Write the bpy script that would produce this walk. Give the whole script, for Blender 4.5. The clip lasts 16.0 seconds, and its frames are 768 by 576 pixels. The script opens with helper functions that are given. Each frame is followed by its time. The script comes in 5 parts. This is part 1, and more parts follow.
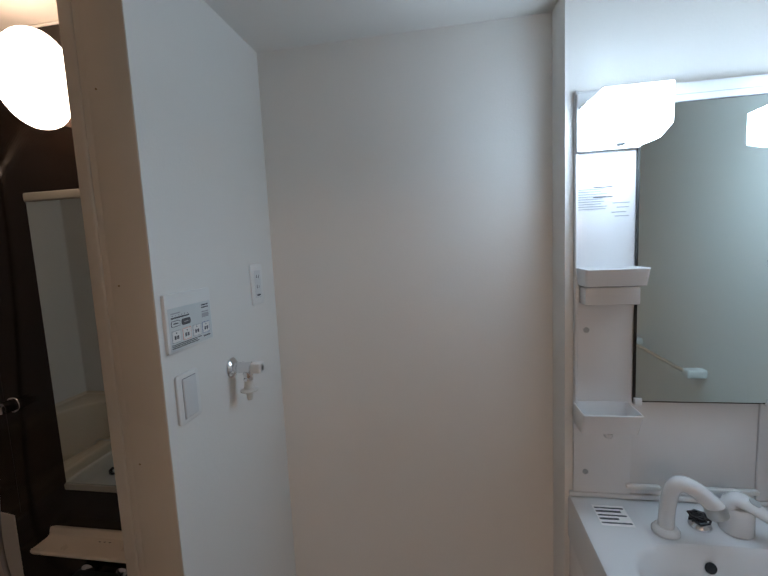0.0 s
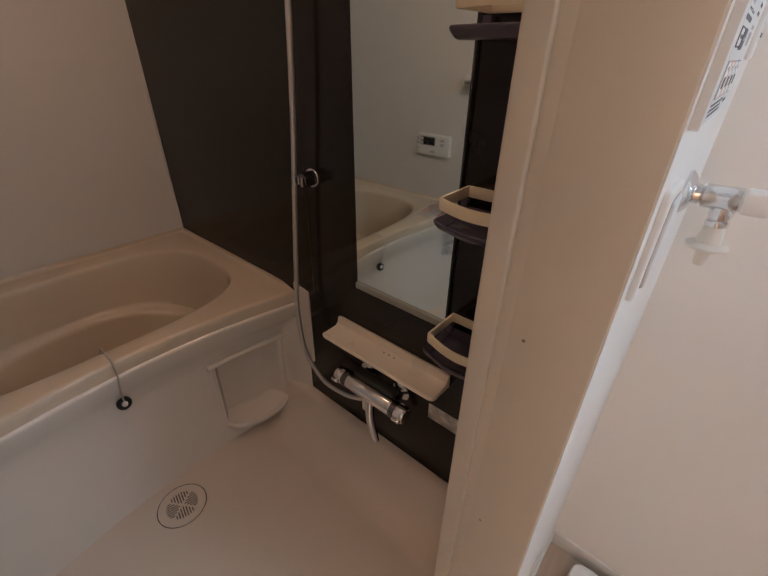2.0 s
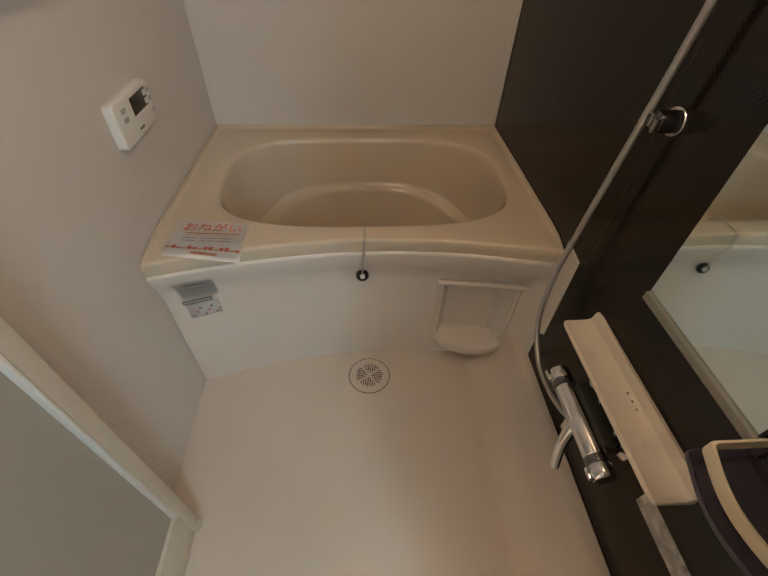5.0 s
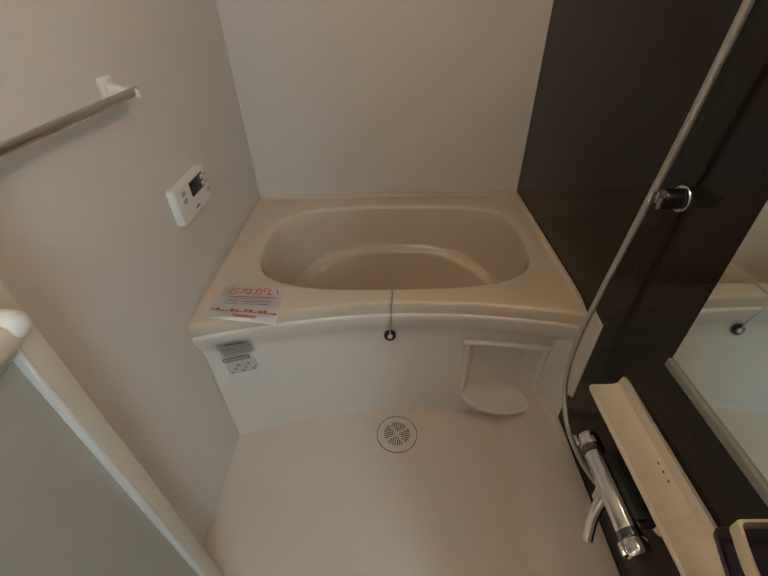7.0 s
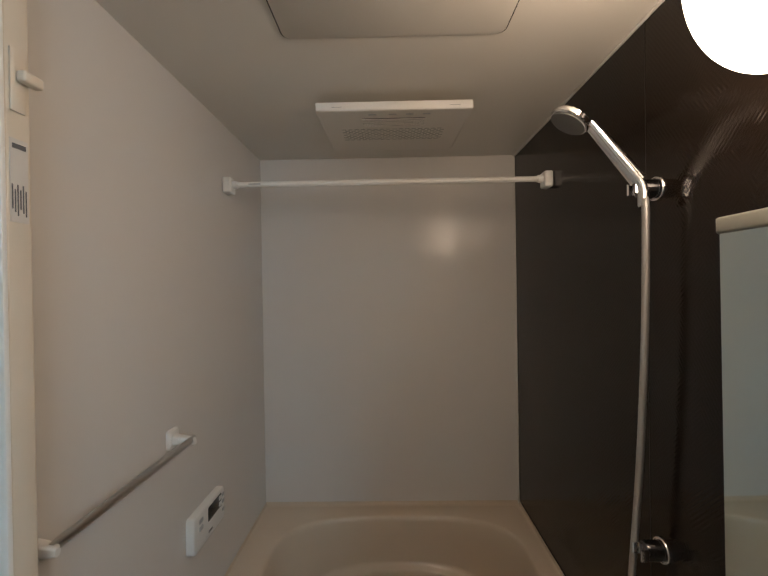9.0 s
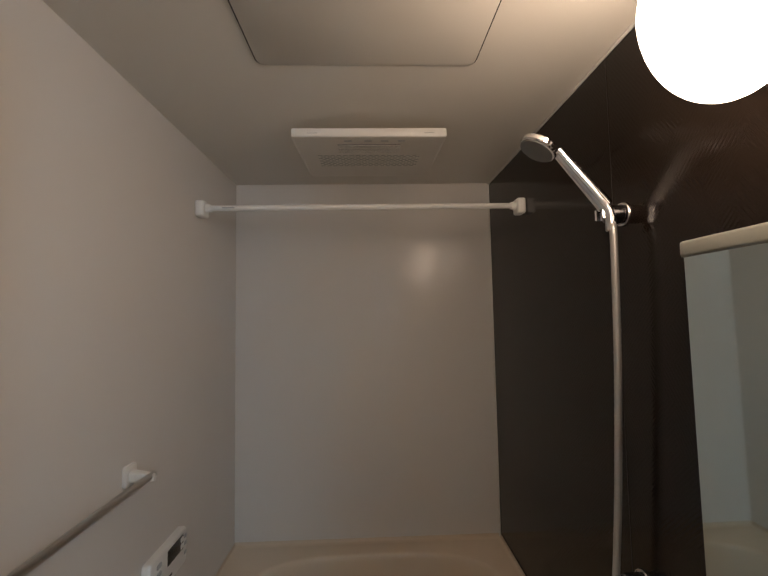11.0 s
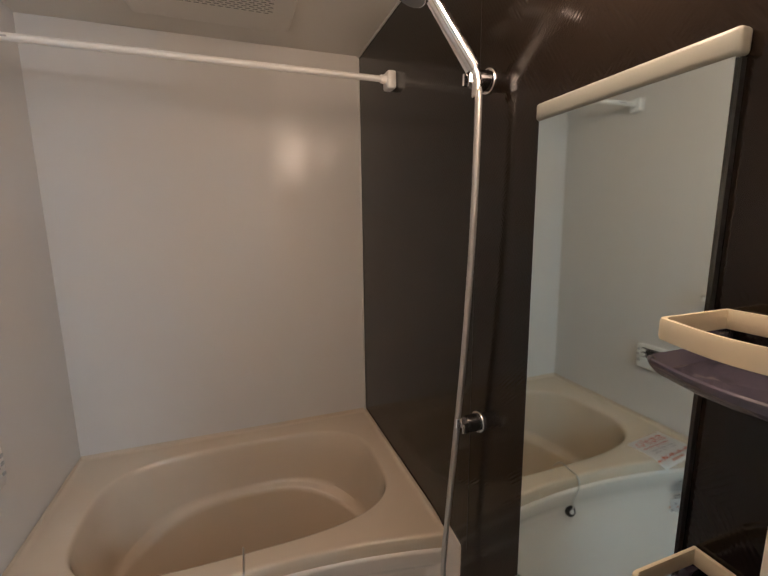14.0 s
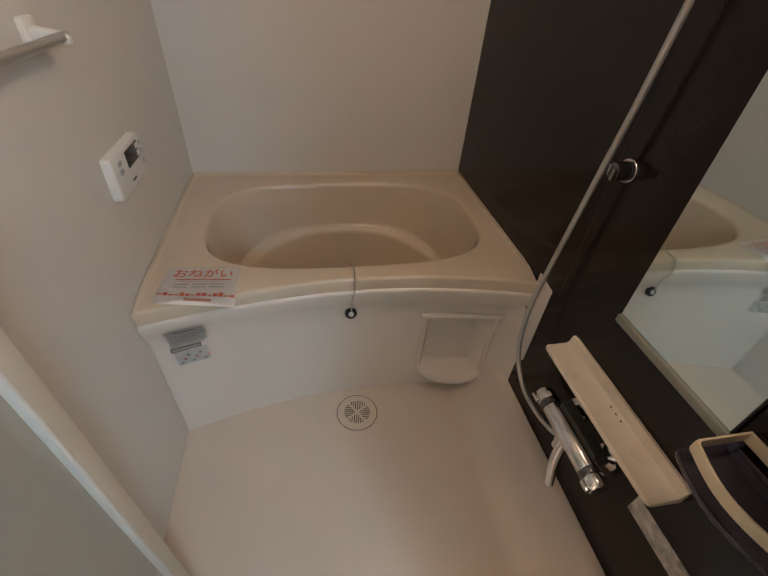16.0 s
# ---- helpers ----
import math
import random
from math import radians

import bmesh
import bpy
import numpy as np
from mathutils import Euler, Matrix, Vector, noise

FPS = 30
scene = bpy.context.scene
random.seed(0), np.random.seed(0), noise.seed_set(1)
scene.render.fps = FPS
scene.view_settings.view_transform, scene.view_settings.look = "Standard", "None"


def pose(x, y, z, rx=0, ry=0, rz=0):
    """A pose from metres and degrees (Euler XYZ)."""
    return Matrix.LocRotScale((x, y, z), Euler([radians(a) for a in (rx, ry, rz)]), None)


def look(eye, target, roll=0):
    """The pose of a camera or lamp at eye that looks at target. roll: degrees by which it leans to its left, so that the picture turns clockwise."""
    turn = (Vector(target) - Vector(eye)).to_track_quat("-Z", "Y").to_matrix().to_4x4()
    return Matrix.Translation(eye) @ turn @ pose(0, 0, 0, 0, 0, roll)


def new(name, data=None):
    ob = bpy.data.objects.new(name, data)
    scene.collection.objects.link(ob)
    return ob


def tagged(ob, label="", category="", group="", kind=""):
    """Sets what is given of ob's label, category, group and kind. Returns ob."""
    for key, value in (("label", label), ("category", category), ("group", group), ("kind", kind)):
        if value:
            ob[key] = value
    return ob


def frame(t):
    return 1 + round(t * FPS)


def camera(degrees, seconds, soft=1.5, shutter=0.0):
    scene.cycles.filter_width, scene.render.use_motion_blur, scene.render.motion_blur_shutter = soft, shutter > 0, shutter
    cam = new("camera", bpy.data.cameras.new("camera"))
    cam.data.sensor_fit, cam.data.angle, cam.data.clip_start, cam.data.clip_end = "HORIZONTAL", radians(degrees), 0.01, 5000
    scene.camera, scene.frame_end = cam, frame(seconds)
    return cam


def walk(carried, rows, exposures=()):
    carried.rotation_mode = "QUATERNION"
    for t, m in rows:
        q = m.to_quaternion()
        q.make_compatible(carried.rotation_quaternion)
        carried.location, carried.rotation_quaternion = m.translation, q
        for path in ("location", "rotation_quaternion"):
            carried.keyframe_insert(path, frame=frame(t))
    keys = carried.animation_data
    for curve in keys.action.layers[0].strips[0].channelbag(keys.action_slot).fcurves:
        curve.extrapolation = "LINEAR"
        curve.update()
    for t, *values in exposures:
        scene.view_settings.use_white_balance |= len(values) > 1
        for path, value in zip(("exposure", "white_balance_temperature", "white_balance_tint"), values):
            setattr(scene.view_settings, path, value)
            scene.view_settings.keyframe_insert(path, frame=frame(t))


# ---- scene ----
cam = camera(87.8, 16.0)
PATH = [
    (0, (0.184, 0.09, 1.415), (-0.152, 2.051, 1.206), -2.7),
    (0.5, (0.076, 0.149, 1.367), (-0.469, 2.032, 0.969), -2.5),
    (1, (-0.057, 0.283, 1.32), (-0.785, 2.03, 0.675), -1.4),
    (1.5, (-0.187, 0.36, 1.28), (-1.117, 1.906, 0.417), -0.4),
    (2, (-0.368, 0.414, 1.26), (-1.476, 1.731, 0.241), 0.9),
    (2.5, (-0.478, 0.467, 1.255), (-1.734, 1.509, 0.099), 1.3),
    (3, (-0.534, 0.528, 1.256), (-1.92, 1.273, 0.02), 1.8),
    (3.5, (-0.538, 0.564, 1.233), (-1.978, 1.025, -0.076), 1.4),
    (4, (-0.532, 0.54, 1.236), (-1.977, 0.833, -0.116), 1.9),
    (6.5, (-0.532, 0.561, 1.249), (-1.976, 0.521, -0.134), -1.1),
    (7, (-0.509, 0.558, 1.302), (-2.093, 0.523, 0.082), -1.6),
    (7.5, (-0.47, 0.558, 1.381), (-2.249, 0.528, 0.468), -2.2),
    (8, (-0.426, 0.568, 1.448), (-2.359, 0.525, 0.935), -2.2),
    (8.5, (-0.396, 0.563, 1.491), (-2.386, 0.529, 1.294), -1.9),
    (9, (-0.382, 0.555, 1.515), (-2.382, 0.525, 1.506), -0.9),
    (11.5, (-0.406, 0.576, 1.508), (-2.399, 0.662, 1.65), -1.0),
    (12, (-0.414, 0.579, 1.508), (-2.402, 0.773, 1.608), -0.6),
    (12.5, (-0.424, 0.582, 1.508), (-2.393, 0.933, 1.556), -0.4),
    (13, (-0.439, 0.587, 1.496), (-2.378, 1.075, 1.474), -0.3),
    (13.5, (-0.448, 0.604, 1.463), (-2.355, 1.189, 1.311), -0.6),
    (14, (-0.463, 0.608, 1.433), (-2.32, 1.27, 1.094), -0.6),
    (14.5, (-0.475, 0.6, 1.381), (-2.265, 1.301, 0.831), -0.0),
    (15, (-0.516, 0.583, 1.324), (-2.203, 1.219, 0.458), 1.1),
    (15.5, (-0.54, 0.545, 1.254), (-2.112, 1.049, 0.125), 3.0),
    (16, (-0.505, 0.443, 1.272), (-2.016, 0.789, 0.008), 4.9),
]
# the clip's camera stops down as the lamp comes into view
EXPOSURES = [(0.0, -2.12, 6400, 23), (0.5, -1.58, 6800, 25), (1.0, -1.34, 7050, 27), (1.5, -1.17, 7020, 29), (2.0, -1.0, 6900, 30), (2.5, -0.62, 6900, 32), (3.0, -0.50, 6980, 28), (3.5, -0.50, 6980, 24),
             (4.0, -0.46, 6960, 19), (6.5, -0.54, 6820, 14), (7.0, -0.55, 6620, 13), (8.0, -0.63, 6300, 12), (8.5, -0.74, 6200, 13), (9.0, -1.02, 6150, 13), (11.5, -1.19, 6180, 16),
             (12.5, -1.10, 6210, 18), (13.0, -0.82, 6240, 20), (13.5, -0.58, 6260, 20), (14.0, -0.42, 6290, 19), (14.5, -0.38, 6330, 19), (15.0, -0.41, 6400, 18), (16.0, -0.48, 6480, 18)]
walk(cam, [(t, look(eye, target, roll)) for t, eye, target, roll in PATH], EXPOSURES)

# ---------------------------------------------------------------- light
world = bpy.data.worlds.new("world")
world.use_nodes = True
world.node_tree.nodes["Background"].inputs[0].default_value = (0.9, 0.95, 1.0, 1)
world.node_tree.nodes["Background"].inputs[1].default_value = 0.02
scene.world = world
BATH_LAMP = ((1.0, 0.76, 0.53), 49.0)      # warm globe in the bathroom
HALL_LAMP = ((1.0, 0.76, 0.55), 200.0)       # lamp of the hall behind the washroom door
VANITY_LAMP = ((0.59, 0.85, 1.0), 80.0)    # cool lamp over the vanity


# ---------------------------------------------------------------- materials
def material(name, colour, rough=0.5, metal=0.0, vary=0.06, scale=6.0, fine=180.0, bump=0.02, coat=0.0, ior=1.5, rough_vary=0.025):
    """Base colour with two scales of variation, uneven gloss and a fine bump."""
    m = bpy.data.materials.new(name)
    m.use_nodes = True
    nt = m.node_tree
    nd, ln = nt.nodes, nt.links
    bsdf = nd["Principled BSDF"]
    bsdf.inputs["Metallic"].default_value = metal
    bsdf.inputs["IOR"].default_value = ior
    bsdf.inputs["Coat Weight"].default_value = coat
    bsdf.inputs["Coat Roughness"].default_value = 0.08
    tc = nd.new("ShaderNodeNewGeometry")
    big, small = nd.new("ShaderNodeTexNoise"), nd.new("ShaderNodeTexNoise")
    big.inputs["Scale"].default_value, small.inputs["Scale"].default_value = scale, fine
    big.inputs["Detail"].default_value, small.inputs["Detail"].default_value = 4, 3
    for n in (big, small):
        ln.new(tc.outputs["Position"], n.inputs["Vector"])
    ramp = nd.new("ShaderNodeMapRange")
    ramp.inputs["From Min"].default_value, ramp.inputs["From Max"].default_value = 0.3, 0.7
    ramp.inputs["To Min"].default_value, ramp.inputs["To Max"].default_value = 1 - vary, 1 + vary * 0.5
    ln.new(big.outputs["Fac"], ramp.inputs["Value"])
    mul = nd.new("ShaderNodeVectorMath")
    mul.operation = "SCALE"
    mul.inputs[0].default_value = colour
    ln.new(ramp.outputs["Result"], mul.inputs["Scale"])
    ln.new(mul.outputs["Vector"], bsdf.inputs["Base Color"])
    rr = nd.new("ShaderNodeMapRange")
    rr.inputs["From Min"].default_value, rr.inputs["From Max"].default_value = 0.3, 0.7
    rr.inputs["To Min"].default_value, rr.inputs["To Max"].default_value = max(0.02, rough - rough_vary), rough + rough_vary
    ln.new(big.outputs["Fac"], rr.inputs["Value"])
    ln.new(rr.outputs["Result"], bsdf.inputs["Roughness"])
    if bump:
        bp = nd.new("ShaderNodeBump")
        bp.inputs["Strength"].default_value = bump
        bp.inputs["Distance"].default_value = 0.002
        ln.new(small.outputs["Fac"], bp.inputs["Height"])
        ln.new(bp.outputs["Normal"], bsdf.inputs["Normal"])
    return m


def glowing(name, colour, strength):
    m = bpy.data.materials.new(name)
    m.use_nodes = True
    nt = m.node_tree
    nt.nodes.remove(nt.nodes["Principled BSDF"])
    e = nt.nodes.new("ShaderNodeEmission")
    e.inputs[0].default_value, e.inputs[1].default_value = (*colour, 1), strength
    nt.links.new(e.outputs[0], nt.nodes["Material Output"].inputs["Surface"])
    return m


def glass(name, colour, rough=0.03, mix=0.5):
    """Tinted clear plastic."""
    m = bpy.data.materials.new(name)
    m.use_nodes = True
    b = m.node_tree.nodes["Principled BSDF"]
    b.inputs["Base Color"].default_value = (*colour, 1)
    b.inputs["Roughness"].default_value = rough
    b.inputs["Transmission Weight"].default_value = mix
    b.inputs["IOR"].default_value = 1.45
    return m


def dark_panel(name):
    """Dark brown laminate, glossy, embossed with crossing patches of fine slanted ribs."""
    m = material(name, (0.0125, 0.0083, 0.0058), 0.11, vary=0.25, scale=3.0, bump=0.0, rough_vary=0.02, ior=1.38)
    nt = m.node_tree
    nd, ln = nt.nodes, nt.links
    geo = nd.new("ShaderNodeNewGeometry")
    waves = []
    for turn, sc in ((0.6, 45.0), (-0.75, 45.0)):
        mp = nd.new("ShaderNodeMapping")
        mp.inputs["Rotation"].default_value = (0, turn, 0)
        w = nd.new("ShaderNodeTexWave")
        w.inputs["Scale"].default_value = sc
        w.inputs["Distortion"].default_value = 0.6
        w.inputs["Detail"].default_value = 1.0
        ln.new(geo.outputs["Position"], mp.inputs["Vector"])
        ln.new(mp.outputs["Vector"], w.inputs["Vector"])
        waves.append(w)
    vor = nd.new("ShaderNodeTexVoronoi")
    vor.distance = "MANHATTAN"
    vor.inputs["Scale"].default_value = 14.0
    vor.inputs["Randomness"].default_value = 0.8
    ln.new(geo.outputs["Position"], vor.inputs["Vector"])
    sep = nd.new("ShaderNodeSeparateColor")
    ln.new(vor.outputs["Color"], sep.inputs["Color"])
    gt = nd.new("ShaderNodeMath")
    gt.operation = "GREATER_THAN"
    gt.inputs[1].default_value = 0.5
    ln.new(sep.outputs["Red"], gt.inputs[0])
    mx = nd.new("ShaderNodeMix")
    ln.new(gt.outputs[0], mx.inputs["Factor"])
    ln.new(waves[0].outputs["Fac"], mx.inputs["A"])
    ln.new(waves[1].outputs["Fac"], mx.inputs["B"])
    bp = nd.new("ShaderNodeBump")
    bp.inputs["Strength"].default_value = 0.075
    bp.inputs["Distance"].default_value = 0.001
    ln.new(mx.outputs["Result"], bp.inputs["Height"])
    ln.new(bp.outputs["Normal"], nd["Principled BSDF"].inputs["Normal"])
    return m


def wood_floor(name):
    m = material(name, (0.50, 0.36, 0.26), 0.42, vary=0.12, scale=4.0, bump=0.03)
    nt = m.node_tree
    nd, ln = nt.nodes, nt.links
    geo, mp, w = nd.new("ShaderNodeNewGeometry"), nd.new("ShaderNodeMapping"), nd.new("ShaderNodeTexNoise")
    mp.inputs["Scale"].default_value = (60, 5, 5)
    w.inputs["Scale"].default_value, w.inputs["Detail"].default_value = 1.0, 5
    ln.new(geo.outputs["Position"], mp.inputs["Vector"])
    ln.new(mp.outputs["Vector"], w.inputs["Vector"])
    mix = nd.new("ShaderNodeMix")
    mix.data_type = "RGBA"
    mix.inputs["A"].default_value, mix.inputs["B"].default_value = (0.40, 0.27, 0.19, 1), (0.56, 0.42, 0.32, 1)
    ln.new(w.outputs["Fac"], mix.inputs["Factor"])
    ln.new(mix.outputs["Result"], nd["Principled BSDF"].inputs["Base Color"])
    return m


M_PANEL = material("bath_panel", (0.70, 0.67, 0.635), 0.19, vary=0.02, scale=1.2, fine=70, bump=0.012, rough_vary=0.006, ior=1.34)
M_CEIL = material("bath_ceiling", (0.70, 0.665, 0.60), 0.36, vary=0.03, scale=2.0, fine=260, bump=0.03)
M_DARK = dark_panel("dark_laminate")
M_FLOOR = material("bath_floor", (0.72, 0.62, 0.53), 0.38, vary=0.05, scale=3.0, fine=420, bump=0.12)
M_TUB = material("tub_resin", (0.70, 0.585, 0.455), 0.08, vary=0.03, scale=3.0, bump=0.006, coat=0.3, rough_vary=0.03)
M_APRON = material("apron_resin", (0.79, 0.72, 0.65), 0.17, vary=0.03, scale=3.0, bump=0.008, coat=0.15, rough_vary=0.04)
M_TRIM = material("trim_plastic", (0.72, 0.70, 0.66), 0.40, vary=0.03, bump=0.01)
M_JOINT = material("joint_sealant", (0.0135, 0.009, 0.0065), 0.30, bump=0.0)
M_GAP = material("shadow_gap", (0.05, 0.047, 0.043), 0.8, bump=0.0)
M_FRAME = material("frame_plastic", (0.66, 0.59, 0.49), 0.36, vary=0.05, scale=5, fine=300, bump=0.03)
M_SCREW = material("brass_screw", (0.30, 0.22, 0.12), 0.35, metal=1.0, bump=0.0)
M_VINYL = material("wall_vinyl", (0.81, 0.785, 0.74), 0.62, vary=0.025, scale=1.6, fine=150, bump=0.22)
M_WOOD = wood_floor("wood_floor")
M_WHITE = material("white_plastic", (0.80, 0.79, 0.76), 0.30, vary=0.02, bump=0.006)
M_CREAM = material("cream_plastic", (0.72, 0.63, 0.46), 0.33, vary=0.03, bump=0.01)
M_SHELF = material("shelf_plastic", (0.74, 0.66, 0.55), 0.28, vary=0.03, bump=0.01)
M_CHROME = material("chrome", (0.82, 0.82, 0.83), 0.12, metal=1.0, vary=0.03, bump=0.0, rough_vary=0.02)
M_SATIN = material("satin_metal", (0.56, 0.55, 0.53), 0.30, metal=1.0, vary=0.04, bump=0.0)
M_HOSE = material("hose_silver", (0.50, 0.49, 0.47), 0.34, metal=0.75, vary=0.05, bump=0.01)
M_BLACK = material("black_plastic", (0.012, 0.012, 0.014), 0.30, vary=0.1, bump=0.0)
M_SMOKE = glass("smoked_plastic", (0.12, 0.108, 0.15), 0.06, 0.4)
M_MIRROR = material("mirror_silver", (0.75, 0.845, 0.825), 0.032, metal=1.0, vary=0.0, bump=0.0, rough_vary=0.0)
M_RAIL = material("mirror_rail", (0.27, 0.27, 0.235), 0.38, vary=0.04, bump=0.01)
M_PAPER = material("paper", (0.95, 0.92, 0.90), 0.75, vary=0.02, fine=600, bump=0.05)
M_RED = material("red_ink", (0.80, 0.20, 0.11), 0.6, vary=0.1, bump=0.0)
M_PALE_RED = material("pale_red_ink", (0.80, 0.42, 0.32), 0.6, vary=0.1, bump=0.0)
M_INK = material("grey_ink", (0.10, 0.10, 0.11), 0.6, vary=0.1, bump=0.0)
M_PALE_INK = material("pale_ink", (0.42, 0.42, 0.43), 0.6, vary=0.1, bump=0.0)
M_SILVER = material("silver_label", (0.64, 0.61, 0.57), 0.35, metal=0.0, vary=0.05, bump=0.0)
M_STRIP = material("clear_label", (0.50, 0.48, 0.44), 0.30, vary=0.6, scale=45, bump=0.02)
M_SCREEN = material("lcd_screen", (0.02, 0.022, 0.024), 0.15, vary=0.05, bump=0.0)
M_BUTTON = material("grey_button", (0.42, 0.44, 0.45), 0.4, bump=0.0)
M_LEAF = material("door_pane", (0.375, 0.352, 0.30), 0.42, vary=0.04, scale=2.0, fine=320, bump=0.10)
M_VANITY = material("vanity_white", (0.80, 0.80, 0.80), 0.20, vary=0.02, bump=0.005, coat=0.2, rough_vary=0.03)
M_HALO = glowing("bath_lamp_glass", *BATH_LAMP)
M_COOL = glowing("vanity_lamp_glass", *VANITY_LAMP)
M_GREYGREEN = material("panel_face", (0.66, 0.69, 0.68), 0.35, bump=0.0)

M_DARKCHROME = material("dark_chrome", (0.20, 0.195, 0.20), 0.12, metal=1.0, vary=0.05, bump=0.0, rough_vary=0.03)
M_GREYPLATE = material("spray_plate", (0.16, 0.155, 0.15), 0.45, vary=0.05, bump=0.02)
M_BLUEGREY = material("blue_outline", (0.20, 0.26, 0.42), 0.45, bump=0.0)
M_BUTTONWHITE = material("rocker_white", (0.70, 0.70, 0.69), 0.32, vary=0.02, bump=0.005)
M_PLASTICGREY = material("pale_plastic", (0.66, 0.63, 0.57), 0.4, vary=0.05, bump=0.01)

M_LAMPBASE = material("lamp_base", (0.24, 0.165, 0.125), 0.55, vary=0.04, bump=0.01)
M_HALL = glowing("hall_lamp_glass", *HALL_LAMP)

M_SHIELD = material("shield_plastic", (0.055, 0.060, 0.048), 0.32, vary=0.08, bump=0.0)
M_SLOT = material("drain_slot", (0.045, 0.036, 0.028), 0.7, bump=0.0)

# ---------------------------------------------------------------- small builders
BX0, BX1 = -2.11, -0.54          # bath: back wall, entry wall
BY0, BY1 = 0.0, 1.10             # bath: left wall, dark wall
BZ1 = 2.07                       # bath ceiling
WX0, WX1 = -0.402, 1.09          # washroom: wall beside the bath door, right wall
WY0, WY1, WYV = -0.95, 1.34, 1.21  # washroom: back wall, far wall, vanity wall
WZ0, WZ1 = -0.14, 2.04           # washroom floor and ceiling
RIM = 0.568                      # bathtub rim


def mesh_object(name, bm, mat, smooth=True):
    me = bpy.data.meshes.new(name)
    bmesh.ops.recalc_face_normals(bm, faces=bm.faces[:])
    bm.to_mesh(me)
    bm.free()
    mats = mat if isinstance(mat, (list, tuple)) else [mat]
    for m in mats:
        me.materials.append(m)
    if smooth:
        me.shade_smooth()
        me.set_sharp_from_angle(angle=radians(38))
    return new(name, me)


def thing(name, at, label, category, group="", kind=""):
    ob = new(name)
    ob.empty_display_size = 0.05
    ob.location = at
    return tagged(ob, label, category, group, kind)


def part(name, bm, mat, parent, label="", smooth=True):
    ob = mesh_object(name, bm, mat, smooth)
    ob.parent = parent
    if parent.parent is None:                      # parts of parts already stand in world measure
        ob.matrix_parent_inverse = Matrix.Translation(-Vector(parent.location))
    return tagged(ob, label)


def single(name, bm, mat, label, category, group="", kind="", smooth=True):
    return tagged(mesh_object(name, bm, mat, smooth), label, category, group, kind)


def add_box(bm, x0, x1, y0, y1, z0, z1, bevel=0.0, seg=2):
    vs = bmesh.ops.create_cube(bm, size=1.0)["verts"]
    for v in vs:
        v.co = Vector(((x0 + x1) / 2 + v.co.x * (x1 - x0), (y0 + y1) / 2 + v.co.y * (y1 - y0), (z0 + z1) / 2 + v.co.z * (z1 - z0)))
    if bevel:
        es = {e for v in vs for e in v.link_edges}
        bmesh.ops.bevel(bm, geom=list(es), offset=bevel, segments=seg, profile=0.5, affect="EDGES")
    return bm


def box(x0, x1, y0, y1, z0, z1, bevel=0.0, seg=2):
    return add_box(bmesh.new(), x0, x1, y0, y1, z0, z1, bevel, seg)


def frame_of(d):
    d = Vector(d).normalized()
    up = Vector((0, 0, 1)) if abs(d.z) < 0.95 else Vector((1, 0, 0))
    u = d.cross(up).normalized()
    return d, u, u.cross(d).normalized()


def add_lathe(bm, base, axis, profile, n=32, sx=1.0, sy=1.0, caps=True):
    """profile: (distance along axis, radius)."""
    d, u, w = frame_of(axis)
    base = Vector(base)
    rings = []
    for h, r in profile:
        rings.append([bm.verts.new(base + d * h + u * (r * sx * math.cos(2 * math.pi * k / n)) + w * (r * sy * math.sin(2 * math.pi * k / n))) for k in range(n)])
    for a, b in zip(rings, rings[1:]):
        for k in range(n):
            bm.faces.new((a[k], a[(k + 1) % n], b[(k + 1) % n], b[k]))
    if caps:
        bm.faces.new(rings[0])
        bm.faces.new(rings[-1][::-1])
    return bm


def lathe(base, axis, profile, n=32, sx=1.0, sy=1.0, caps=True):
    return add_lathe(bmesh.new(), base, axis, profile, n, sx, sy, caps)


def add_rod(bm, a, b, r, n=20, bevel=0.001):
    a, b = Vector(a), Vector(b)
    length = (b - a).length
    return add_lathe(bm, a, b - a, [(0, r - bevel), (bevel, r), (length - bevel, r), (length, r - bevel)], n)


def rod(a, b, r, n=20):
    return add_rod(bmesh.new(), a, b, r, n)


def smooth_line(points, steps=10):
    """A Catmull-Rom line through the points."""
    p = [Vector(q) for q in points]
    p = [2 * p[0] - p[1]] + p + [2 * p[-1] - p[-2]]
    out = []
    for i in range(1, len(p) - 2):
        for s in range(steps):
            t = s / steps
            out.append(0.5 * ((2 * p[i]) + (p[i + 1] - p[i - 1]) * t + (2 * p[i - 1] - 5 * p[i] + 4 * p[i + 1] - p[i + 2]) * t * t + (3 * p[i] - p[i - 1] - 3 * p[i + 1] + p[i + 2]) * t ** 3))
    return out + [p[-2]]


